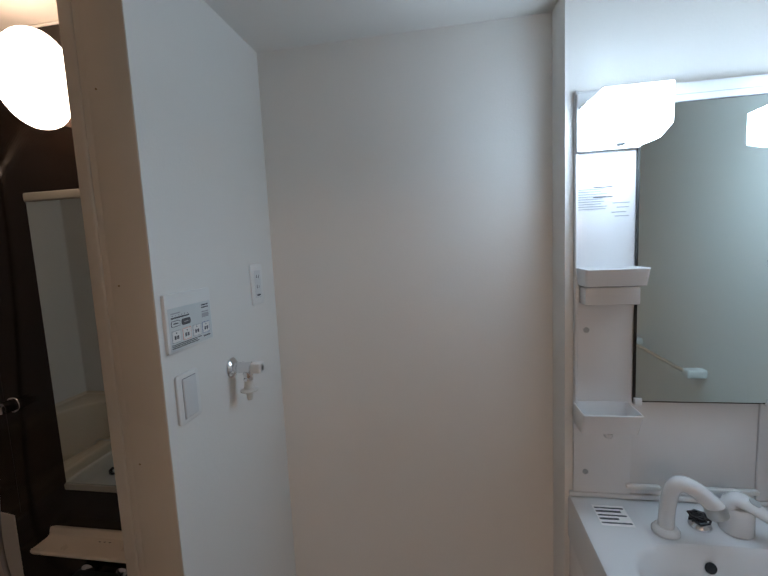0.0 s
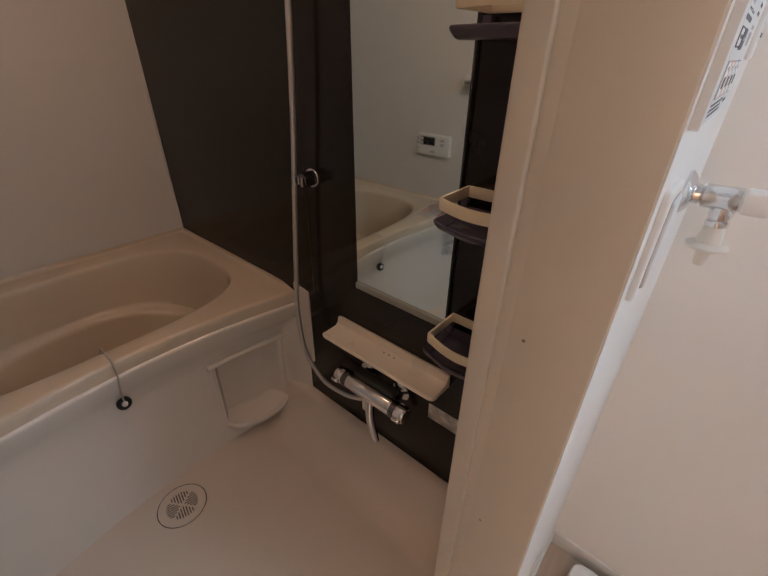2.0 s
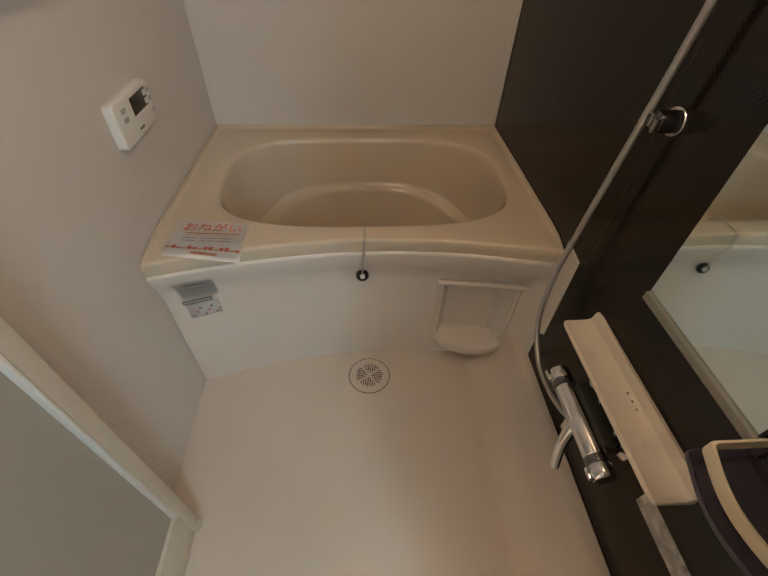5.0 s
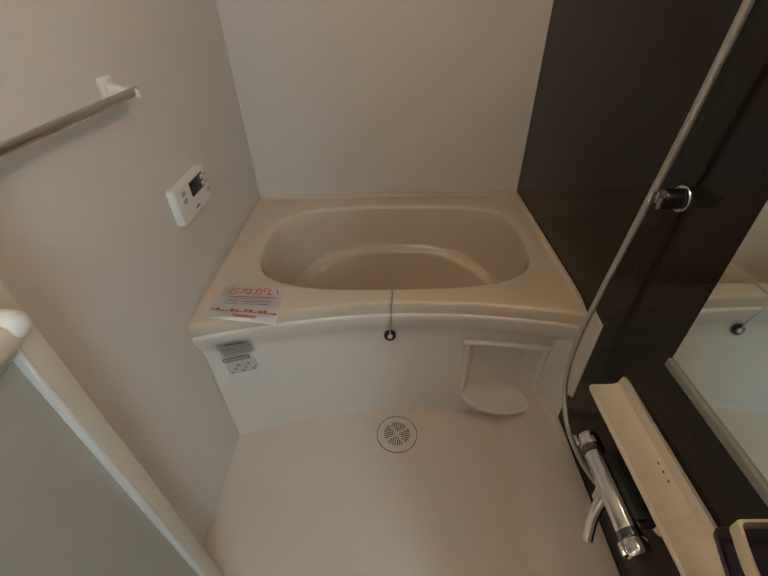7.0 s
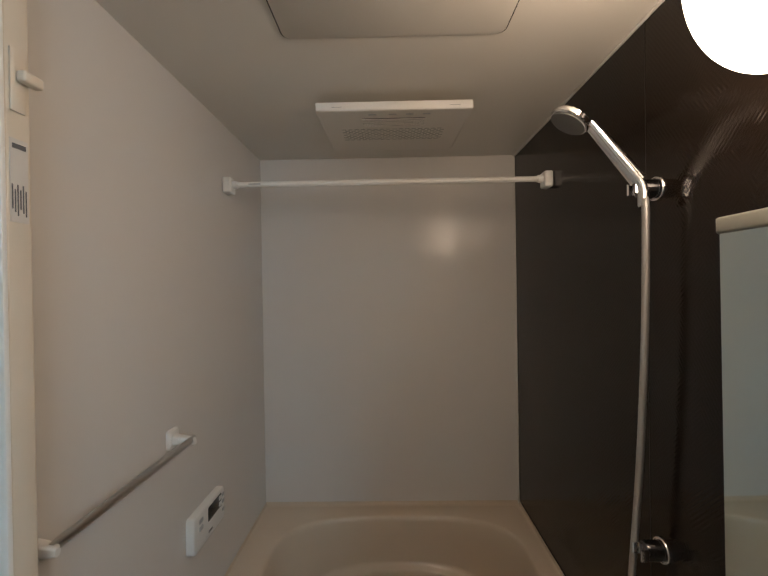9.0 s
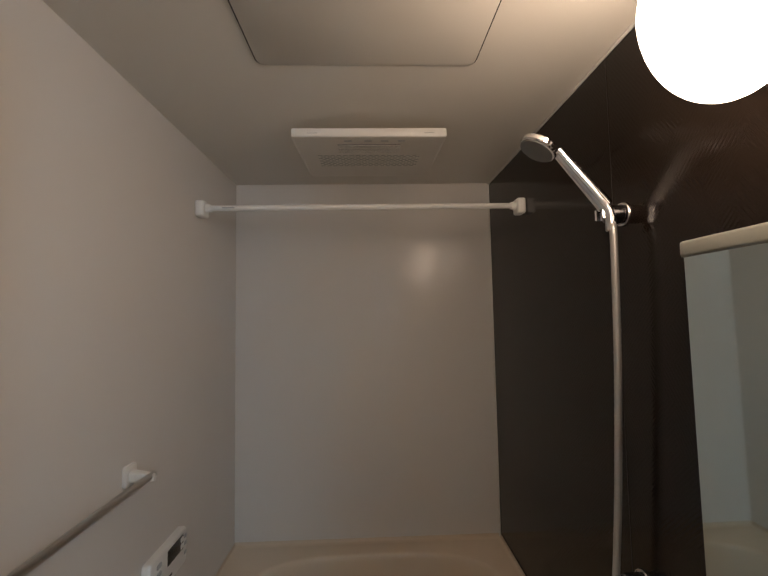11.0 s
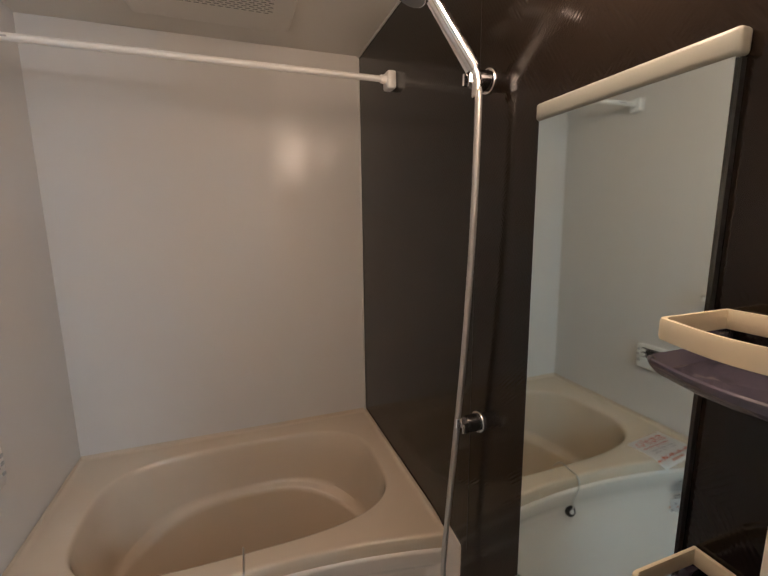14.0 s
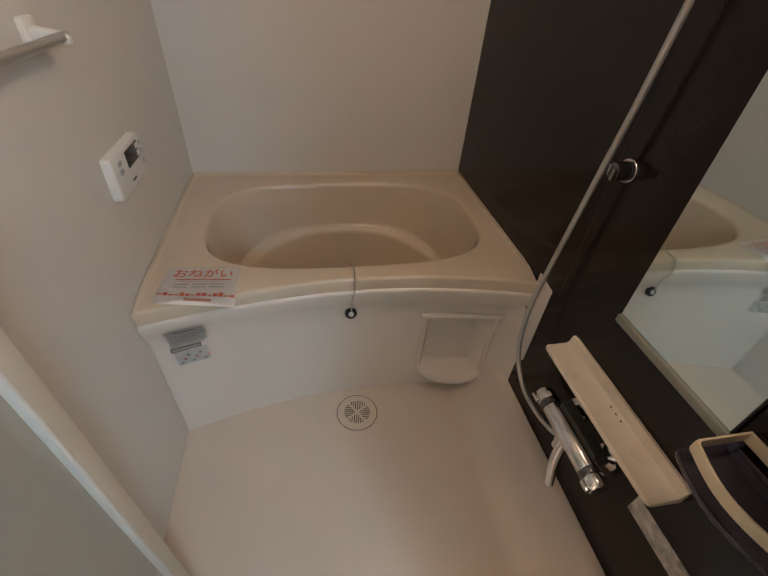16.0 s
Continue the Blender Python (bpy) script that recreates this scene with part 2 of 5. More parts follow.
def tube(line, r, n=14, ribs=0.0, flat=None):
    """A tube along the line; r a number or a function of 0..1; ribs: height of the rings of a metal hose."""
    bm = bmesh.new()
    rings, count = [], len(line)
    _, u, _ = frame_of(line[1] - line[0])
    for i, q in enumerate(line):
        d = (line[min(i + 1, count - 1)] - line[max(i - 1, 0)]).normalized()
        u = (u - d * u.dot(d)).normalized()
        w = d.cross(u)
        rad = (r(i / (count - 1)) if callable(r) else r) + (ribs if i % 2 else 0.0)
        k2 = flat(i / (count - 1)) if flat else 1.0
        rings.append([bm.verts.new(q + u * (rad * math.cos(2 * math.pi * k / n)) + w * (rad * k2 * math.sin(2 * math.pi * k / n))) for k in range(n)])
    for a, b in zip(rings, rings[1:]):
        for k in range(n):
            bm.faces.new((a[k], a[(k + 1) % n], b[(k + 1) % n], b[k]))
    bm.faces.new(rings[0])
    bm.faces.new(rings[-1][::-1])
    return bm


def rounded(x0, x1, y0, y1, r, n=6):
    """The corners of a rounded rectangle, counter-clockwise."""
    out = []
    for cx, cy, a0 in ((x1 - r, y1 - r, 0), (x0 + r, y1 - r, 90), (x0 + r, y0 + r, 180), (x1 - r, y0 + r, 270)):
        for k in range(n + 1):
            a = radians(a0 + 90 * k / n)
            out.append((cx + r * math.cos(a), cy + r * math.sin(a)))
    return out


def loft(rings, cap_first=True, cap_last=True):
    bm = bmesh.new()
    vr = [[bm.verts.new(p) for p in ring] for ring in rings]
    n = len(vr[0])
    for a, b in zip(vr, vr[1:]):
        for k in range(n):
            bm.faces.new((a[k], a[(k + 1) % n], b[(k + 1) % n], b[k]))
    if cap_first:
        bm.faces.new(vr[0])
    if cap_last:
        bm.faces.new(vr[-1][::-1])
    return bm


def plate(outline, place, thick, edge=0.001):
    """A thin body on an outline (2D), softened at its front edge; place maps (a, b, height) to the world."""
    cx = sum(p[0] for p in outline) / len(outline)
    cy = sum(p[1] for p in outline) / len(outline)

    def inset(e):
        out = []
        for a, b in outline:
            d = math.hypot(a - cx, b - cy) or 1
            out.append((a - (a - cx) / d * e, b - (b - cy) / d * e))
        return out
    return loft([[place(a, b, 0) for a, b in outline], [place(a, b, thick - edge) for a, b in outline], [place(a, b, thick) for a, b in inset(edge)]])


def on_dark(a, b, h):      # on the dark wall: a = x, b = z
    return Vector((a, BY1 - h, b))


def on_left(a, b, h):
    return Vector((a, BY0 + h, b))


def on_panel(a, b, h):     # on the wall beside the door: a = y, b = z
    return Vector((WX0 + h, a, b))


def grid_sheet(fn, us, vs):
    bm = bmesh.new()
    g = [[bm.verts.new(fn(u, v)) for v in vs] for u in us]
    for i in range(len(us) - 1):
        for j in range(len(vs) - 1):
            bm.faces.new((g[i][j], g[i + 1][j], g[i + 1][j + 1], g[i][j + 1]))
    return bm


def span(a, b, n):
    return [a + (b - a) * k / n for k in range(n + 1)]


# ---------------------------------------------------------------- large structure
def wall(name, x0, x1, y0, y1, z0, z1, mat, label):
    return single(name, box(x0, x1, y0, y1, z0, z1), mat, label, "wall", kind="structure", smooth=False)


T = 0.08
wall("wall_bath_back", BX0 - T, BX0, BY0 - T, BY1 + T, -0.10, BZ1 + 0.05, M_PANEL, "glossy cream wall panel behind the bathtub")
wall("wall_bath_left", BX0, BX1, BY0 - T, BY0, -0.10, BZ1 + 0.05, M_PANEL, "glossy cream bathroom wall panel with rail and control")
wall("wall_bath_dark", BX0, BX1, BY1, BY1 + T, 0.15, BZ1 + 0.05, M_DARK, "dark brown embossed accent wall panel")
wall("wall_bath_dark_base", BX0, BX1, BY1 + 0.004, BY1 + T, -0.10, 0.15, M_PANEL, "cream base below the dark wall panel")
wall("wall_bath_entry", BX1, WX0 - 0.104, 0.803, BY1 + T, -0.10, BZ1 + 0.05, M_PANEL, "cream wall panel beside the bathroom doorway")
wall("wall_bath_entry_side", BX1, WX0 - 0.104, BY0 - T, 0.033, -0.10, BZ1 + 0.05, M_PANEL, "cream wall strip beside the folding door")
wall("wall_bath_entry_head", BX1, WX0 - 0.104, 0.033, 0.803, 1.99, BZ1 + 0.05, M_PANEL, "cream wall strip over the bathroom doorway")

# panel joints and corner trims
for nm, b in (("trim_ceiling_dark", box(BX0, BX1, BY1 - 0.007, BY1 - 0.0005, BZ1 - 0.008, BZ1 - 0.001, 0.002)),
              ("trim_corner_dark", box(BX0 + 0.0005, BX0 + 0.006, BY1 - 0.008, BY1 - 0.0005, RIM, BZ1 - 0.008, 0.002))):
    single(nm, b, M_TRIM, "pale plastic trim at the wall panel edge", "trim", kind="structure")
single("trim_joint_dark", box(-1.2352, -1.2332, BY1 - 0.0006, BY1 + 0.001, 0.6, BZ1 - 0.008), M_JOINT, "dark sealant joint between wall panels", "trim", kind="structure")

# ceiling of the bath with a rounded hatch
HX0, HX1, HY0, HY1 = -1.270, -0.80, 0.326, 0.816
single("ceiling_bath", box(BX0 - T, WX0 - 0.004, BY0 - T, BY1 + T, BZ1, BZ1 + 0.05), M_CEIL, "smooth pale grey bathroom ceiling", "ceiling", kind="structure", smooth=False)
hatch = thing("ceiling_hatch", (-1.04, 0.58, BZ1), "flush ceiling access hatch with rounded corners", "hatch")


def hat(e, z):
    return [Vector((a, b, z)) for a, b in rounded(HX0 + e, HX1 - e, HY0 + e, HY1 - e, 0.022 - e * 0.4, 8)]


part("cover", loft([hat(0.0025, BZ1 - 0.0006), hat(0.0025, BZ1 - 0.0035), hat(0.004, BZ1 - 0.0045)]), M_CEIL, hatch)
part("gap", loft([hat(-0.001, BZ1 - 0.0001), hat(-0.001, BZ1 - 0.0012), hat(0.0035, BZ1 - 0.0012), hat(0.0035, BZ1 - 0.0001)], False, False), M_GAP, hatch, "dark shadow gap round the hatch")


# bath floor: a pan with a coved upstand at the dark wall
def apron_x(y):
    """The apron's front at the floor: hollow in plan."""
    s = (y - 0.62) / 0.62
    return -1.438 + 0.112 * s * s if y < 0.62 else -1.438 + 0.040 * ((y - 0.62) / 0.48) ** 2.2


def floor_z(x, y):
    z = 0.006 * ((y - 0.57) / 0.55) ** 2
    if y > 0.925:                 # steep upstand with a narrow ledge under the dark panel
        s = min(1.0, (y - 0.925) / 0.147)
        z += 0.143 * s ** 1.9 + 0.010 * min(1.0, max(0.0, (y - 1.072) / 0.025))
    return z


ys = span(BY0 - 0.002, 0.85, 16) + span(0.86, 1.097, 22) + [1.1035]
xs = span(-1.50, -0.40, 26)
single("floor_bath", grid_sheet(lambda x, y: Vector((x, y, 0.154 if y > 1.1 else floor_z(x, y))), xs, ys), M_FLOOR, "cream resin bathroom floor pan, upturned at one wall", "floor", kind="structure")
single("floor_bath_edge", box(-0.545, -0.40, 0.045, 0.792, WZ0 + 0.001, 0.020, 0.006), M_FRAME, "cream door sill between bathroom and washroom", "sill", kind="structure")

# washroom shell
wall("wall_panel", WX0 - 0.10, WX0, 0.7935, WY1 + T, WZ0, WZ1 + 0.05, M_VINYL, "white vinyl-papered wall with switches and a tap")
wall("wall_panel_south", WX0 - 0.10, WX0, WY0 - T, 0.0435, WZ0, WZ1 + 0.05, M_VINYL, "white vinyl-papered wall")
wall("wall_panel_head", WX0 - 0.10, WX0 + 0.0005, 0.0435, 0.7935, 1.995, WZ1 + 0.05, M_VINYL, "white vinyl-papered wall over the doorway")
wall("wall_far", WX0, 0.48, WY1, WY1 + T, WZ0, WZ1 + 0.05, M_VINYL, "white vinyl-papered wall of the laundry recess")
wall("wall_vanity", 0.48, WX1 + T, WYV, WY1 + T, WZ0, WZ1 + 0.05, M_VINYL, "white vinyl-papered wall behind the vanity")
wall("wall_right", WX1, WX1 + T, WY0 - T, WYV, WZ0, WZ1 + 0.05, M_VINYL, "white vinyl-papered wall with a towel rail")
wall("wall_back", WX0, -0.12, WY0 - T, WY0, WZ0, WZ1 + 0.05, M_VINYL, "white vinyl-papered wall beside the hall doorway")
wall("wall_back_right", 0.66, WX1, WY0 - T, WY0, WZ0, WZ1 + 0.05, M_VINYL, "white vinyl-papered wall beside the hall doorway")
wall("wall_back_head", -0.12, 0.66, WY0 - T, WY0, 1.90, WZ1 + 0.05, M_VINYL, "white vinyl-papered wall over the hall doorway")
# plain hall behind the open washroom door, with its ceiling lamp
HYE = -4.2
wall("wall_hall_west", WX0 - T, WX0, HYE, WY0 - T, WZ0, 2.30, M_VINYL, "plain white hall wall")
wall("wall_hall_east", WX1, WX1 + T, HYE, WY0 - T, WZ0, 2.30, M_VINYL, "plain white hall wall")
wall("wall_hall_end", WX0 - T, WX1 + T, HYE - T, HYE, WZ0, 2.30, M_VINYL, "plain white hall end wall")
wall("wall_hall_lintel", WX0 - T, WX1 + T, WY0 - T - 0.02, WY0 - T, WZ1 + 0.05, 2.30, M_VINYL, "plain white wall strip over the washroom")
single("ceiling_hall", box(WX0 - T, WX1 + T, HYE - T, WY0 - T, 2.30, 2.35), M_VINYL, "plain white hall ceiling", "ceiling", kind="structure", smooth=False)
single("floor_hall", box(WX0 - T, WX1 + T, HYE - T, WY0 - T, WZ0 - 0.05, WZ0), M_WOOD, "pale wood-look hall floor", "floor", kind="structure", smooth=False)
hall_lamp = thing("ceiling_lamp", (0.30, -3.3, 2.30), "round glowing ceiling lamp in the hall", "lamp")
part("base", lathe((0.30, -3.3, 2.2995), (0, 0, -1), [(0, 0.12), (0.02, 0.12), (0.022, 0.10)], 32), M_TRIM, hall_lamp)
part("shade", lathe((0.30, -3.3, 2.277), (0, 0, -1), [(0, 0.16), (0.06, 0.17), (0.12, 0.14), (0.15, 0.06)], 32), M_HALL, hall_lamp, "glowing white shade")
single("ceiling_washroom", box(WX0, WX1 + T, WY0 - T, WY1 + T, WZ1, WZ1 + 0.05), M_VINYL, "white papered washroom ceiling", "ceiling", kind="structure", smooth=False)
single("floor_washroom", box(WX0 - 0.1, WX1 + T, WY0 - T, WY1 + T, WZ0 - 0.05, WZ0), M_WOOD, "pale wood-look vinyl washroom floor", "floor", kind="structure", smooth=False)
for nm, b in (("baseboard_far", box(WX0, 0.48, WY1 - 0.008, WY1, WZ0, WZ0 + 0.06, 0.002)), ("baseboard_panel", box(WX0, WX0 + 0.008, 0.81, WY1 - 0.008, WZ0, WZ0 + 0.06, 0.002))):
    single(nm, b, M_TRIM, "white plastic baseboard", "baseboard", kind="structure")

# door frame of the bathroom
door_frame = thing("door_frame", (-0.47, 0.42, 0.0), "cream plastic bathroom door frame with screw heads", "door frame", kind="structure")


def jamb(y_in, side):
    """A stepped jamb: flat board, a rib and a slim rebate; side +1 stands at the right."""
    s = side
    bm = bmesh.new()
    add_box(bm, -0.497, WX0 - 0.0015, min(y_in, y_in + s * 0.024), max(y_in, y_in + s * 0.024), 0.0, 1.995, 0.003)
    add_box(bm, -0.512, -0.495, min(y_in + s * 0.0012, y_in + s * 0.02), max(y_in + s * 0.0012, y_in + s * 0.02), 0.0, 1.995, 0.001)
    add_box(bm, -0.5415, -0.511, min(y_in - s * 0.003, y_in + s * 0.02), max(y_in - s * 0.003, y_in + s * 0.02), 0.0, 1.995, 0.004, 3)
    return bm


part("jamb", jamb(0.792, 1), M_FRAME, door_frame)
part("jamb", jamb(0.045, -1), M_FRAME, door_frame)
part("head", box(-0.553, WX0 - 0.0015, 0.045, 0.792, 1.965, 1.995, 0.003), M_FRAME, door_frame)
for z in (0.25, 0.62, 0.98, 1.36, 1.74):
    part("screw", lathe((-0.478, 0.7925, z), (0, -1, 0), [(0, 0.0024), (0.0008, 0.0022), (0.0011, 0.0014)], 12), M_SCREW, door_frame, "small brass screw head")

# ---------------------------------------------------------------- bathtub
tub = thing("bathtub", (-1.75, 0.55, 0.0), "glossy beige built-in bathtub with a pale hollow apron", "bathtub")


def front_x(y):
    """The rim's front edge in plan."""
    s = (y - 0.60) / 0.60
    return -1.392 + 0.094 * abs(s) ** 1.9


def cavity(scale_x, scale_y, z, shift=0.0, power=3.3, n=72, climb=0.0):
    """A ring of the hollow: a soft four-sided oval."""
    out = []
    for k in range(n):
        a = 2 * math.pi * k / n
        c, s = math.cos(a), math.sin(a)
        u = math.copysign(abs(c) ** (2 / power), c)
        w = math.copysign(abs(s) ** (2 / power), s)
        x = -1.739 + shift + 0.280 * scale_x * u
        out.append(Vector((x, 0.57 + 0.458 * scale_y * w, z + climb * max(0.0, -c) ** 2.6)))
    return out


def tub_body():
    bm = bmesh.new()
    n = 72
    inner = [cavity(1.028, 1.016, RIM), cavity(1.010, 1.006, RIM - 0.0022), cavity(0.996, 0.997, RIM - 0.009), cavity(0.986, 0.991, RIM - 0.020), cavity(0.965, 0.975, 0.49),
             cavity(0.925, 0.945, 0.315, climb=0.085), cavity(0.915, 0.937, 0.296, climb=0.095), cavity(0.895, 0.922, 0.284, 0.003, 3.1, climb=0.10), cavity(0.872, 0.905, 0.279, 0.006, 2.9, climb=0.10),
             cavity(0.862, 0.896, 0.274, 0.008, 2.8, climb=0.10), cavity(0.855, 0.890, 0.262, 0.009, 2.7, climb=0.098), cavity(0.80, 0.84, 0.18, 0.012, 2.7, climb=0.03), cavity(0.72, 0.77, 0.125, 0.016, 2.7), cavity(0.55, 0.62, 0.108, 0.016, 2.7)]
    rings = [[bm.verts.new(p) for p in r] for r in inner]
    for a, b in zip(rings, rings[1:]):
        for k in range(n):
            bm.faces.new((a[k], a[(k + 1) % n], b[(k + 1) % n], b[k]))
    bm.faces.new(rings[-1])
    # deck out to the walls, with a low upstand there, and the front lip's turn-down
    outer = []
    for e, z, up in ((0.034, RIM, 0.0), (0.014, RIM + 0.0006, 0.0), (0.0060, RIM, 0.003), (0.0020, RIM - 0.0028, 0.010), (0.0005, RIM - 0.0070, 0.014), (0.0015, RIM - 0.024, 0.015), (0.0045, RIM - 0.0445, 0.015)):
        row = []
        for k in range(n):
            ang = 2 * math.pi * k / n
            c, s = math.cos(ang), math.sin(ang)
            m = max(abs(c), abs(s))
            c, s = c / m, s / m
            side = 1.0 if abs(s) > 0.999 else 0.0
            y = 0.55 + (0.5485 - (e * 0.6 if side else 0.0)) * s
            xb, xf = BX0 + 0.001 + e * 0.6, front_x(y) - e
            f = (c + 1) / 2
            x = xb + (xf - xb) * f
            if c > 0.999:
                zz = z
            else:
                zz = RIM + up * min(1.0, (1 - c) * 5)
            row.append(bm.verts.new((x, y, zz)))
        outer.append(row)
    chain = [rings[0]] + outer
    for a, b in zip(chain, chain[1:]):
        for k in range(n):
            bm.faces.new((a[k], b[k], b[(k + 1) % n], a[(k + 1) % n]))
    return bm


part("basin", tub_body(), M_TUB, tub, "glossy beige moulded basin and deck")


def apron_profile(y):
    """(x offset from the lip front, z) down to the floor."""
    xf, xb = front_x(y), apron_x(y)
    turn = max(0.0, (y - 1.062) / 0.038) ** 1.6     # the return piece at the dark wall
    xm = xb + 0.115 * turn
    return [(xf - 0.0045, RIM - 0.0435), (xf - 0.0015, RIM - 0.0455), (xf + 0.0010, RIM - 0.0500), (xf + 0.0010, RIM - 0.0550), (xf - 0.003, RIM - 0.072), (xf - 0.009, RIM - 0.090), (xf - 0.014, RIM - 0.102),
            (xf - 0.018, RIM - 0.112), ((xf - 0.018) * 0.5 + xm * 0.5, 0.430), ((xf - 0.018) * 0.2 + xm * 0.8, 0.390), (xm + 0.002, 0.30), (xm + 0.001, 0.16), (xm - 0.002, 0.03), (xm, -0.01)]


NY0, NY1, NZ0, NZ1 = 0.815, 1.042, 0.094, 0.357   # hollow for a soap shelf


def apron_mesh():
    bm = bmesh.new()
    yy = span(0.002, NY0, 26) + [NY0 + 0.012] + span(NY0 + 0.03, NY1 - 0.03, 8) + [NY1 - 0.012] + span(NY1, 1.0985, 9)

    def niche(y, z, x):
        if NY0 < y < NY1 and NZ0 < z < NZ1:
            e = min(y - NY0, NY1 - y, (NZ1 - z) * 1.2, 0.03) / 0.03
            return x - 0.055 * max(0.0, min(1.0, e))
        return x
    g = []
    for y in yy:
        pr = apron_profile(y)
        col = []
        zs = [p[1] for p in pr[:8]] + [0.430, 0.415, 0.40, 0.390, 0.37, 0.3575, 0.3565, 0.342, 0.31, 0.25, 0.20, 0.15, 0.120, 0.095, 0.093, 0.06, 0.03, -0.01]
        for z in zs:
            for (xa, za), (xb, zb) in zip(pr, pr[1:]):
                if zb <= z <= za:
                    x = xa + (xb - xa) * ((za - z) / (za - zb))
                    break
            col.append(bm.verts.new((niche(y, z, x), y, z)))
        g.append(col)
    for a, b in zip(g, g[1:]):
        for k in range(len(a) - 1):
            bm.faces.new((a[k], b[k], b[k + 1], a[k + 1]))
    return bm


part("apron", apron_mesh(), M_APRON, tub, "pale hollow-fronted apron with ribs")


def apron_at(y, z):
    pr = apron_profile(y)
    for (xa, za), (xb, zb) in zip(pr, pr[1:]):
        if zb <= z <= za:
            return xa + (xb - xa) * ((za - z) / (za - zb))
    return pr[-1][0]


# raised frame round the hollow and the half-moon soap shelf in it
part("niche_lip", tube([Vector((apron_at(min(y, 1.06), 0.371) + 0.002, y, 0.371)) for y in span(NY0 - 0.024, NY1 + 0.036, 12)], 0.0115, 12, flat=lambda f: 0.8), M_APRON, tub)
for yv in (NY0 - 0.014, NY1 + 0.014):
    part("niche_side", tube([Vector((apron_at(yv, z) - 0.002, yv, z)) for z in span(0.366, 0.080, 12)], lambda f: 0.0085 - 0.003 * f, 10, flat=lambda f: 0.8), M_APRON, tub)


def soap_shelf():
    ring = []
    n = 20
    for k in range(n + 1):
        y = NY0 - 0.006 + (NY1 - NY0 + 0.026) * k / n
        s = (2 * k / n - 1)
        ring.append((apron_at(y, 0.11) - 0.006 + 0.072 * math.sqrt(max(0.0, 1 - s * s)), y))
    back = [(apron_at(NY1, 0.11) - 0.05, NY1), (apron_at(NY0, 0.11) - 0.05, NY0)]
    o = ring + back
    cx, cy = apron_at(0.93, 0.11) - 0.01, 0.935

    def r(f, z):
        return [Vector((cx + (x - cx) * f, cy + (y - cy) * f, z)) for x, y in o]
    return loft([r(0.80, 0.060), r(0.95, 0.068), r(1.0, 0.080), r(0.99, 0.092), r(0.95, 0.0972), r(0.90, 0.0935)])


part("soap_shelf", soap_shelf(), M_APRON, tub)
for zz, yy0, yy1 in ((0.332, 0.912, 0.948),):
    part("mark", box(apron_at(0.925, zz) - 0.056, apron_at(0.925, zz) - 0.0525, yy0, yy1, zz - 0.0015, zz + 0.0015), M_PALE_INK, tub, "small grey moulded mark")

# plug on its chain
plug = thing("bath_plug", (apron_at(0.553, 0.40), 0.553, 0.40), "black rubber bath plug parked on its holder", "plug")
px = apron_at(0.553, 0.40)
part("holder", lathe((px - 0.012, 0.553, 0.410), (1, 0, 0.1), [(0, 0.017), (0.006, 0.016), (0.012, 0.008), (0.03, 0.007)], 20), M_CHROME, plug, "chrome plug holder")
stop = part("stopper", lathe((px + 0.004, 0.553, 0.412), (1, 0, 0.25), [(0, 0.016), (0.004, 0.019), (0.012, 0.019), (0.016, 0.016), (0.017, 0.010), (0.015, 0.008)], 24), M_BLACK, plug)
part("boss", lathe((px + 0.018, 0.553, 0.4155), (1, 0, 0.25), [(0, 0.008), (0.004, 0.0075), (0.006, 0.004)], 16), M_WHITE, stop, "pale centre boss")
chain_line = smooth_line([(-1.50, 0.560, RIM - 0.03), (-1.470, 0.560, RIM + 0.0035), (-1.43, 0.561, RIM + 0.004), (front_x(0.56) + 0.003, 0.560, RIM - 0.004), (front_x(0.56) + 0.006, 0.558, RIM - 0.05), (px + 0.026, 0.554, 0.47), (px + 0.022, 0.553, 0.428)], 16)
part("chain", tube(chain_line, 0.0016, 8, ribs=0.0009), M_SATIN, plug, "thin metal ball chain")

# filler plate where tub and dark wall meet
single("tub_side_plate", loft([[on_dark(a, b, h) for a, b in ((-1.335, 0.600), (-1.262, 0.588), (-1.262, 0.30), (-1.285, 0.28), (-1.335, 0.40))] for h in (0.0, 0.004)]), M_APRON, "pale plastic filler plate beside the bathtub", "filler plate")

# ---------------------------------------------------------------- bathroom lamp
LX, LY, LZ = -0.845, 1.003, 1.879
lamp = thing("wall_lamp", (LX, BY1, LZ), "glowing warm white oval globe on a bathroom wall", "lamp")
part("base", lathe((LX, BY1 - 0.0005, LZ), (0, -1, 0), [(0, 0.083), (0.006, 0.083), (0.010, 0.081), (0.050, 0.078), (0.056, 0.075), (0.056, 0.06)], 48, sy=1.12), M_LAMPBASE, lamp, "round beige lamp base")


def globe_mesh():
    bm = bmesh.new()
    bmesh.ops.create_uvsphere(bm, u_segments=48, v_segments=28, radius=1.0)
    for v in bm.verts:
        q = v.co.copy()
        f = 1.0 + 0.05 * (1 - abs(q.z))
        v.co = Vector((LX + 0.080 * q.x * f, min(LY + 0.087 * q.y * f, BY1 - 0.056), LZ + 0.122 * q.z))
    return bm


part("globe", globe_mesh(), M_HALO, lamp, "glowing opal glass globe")

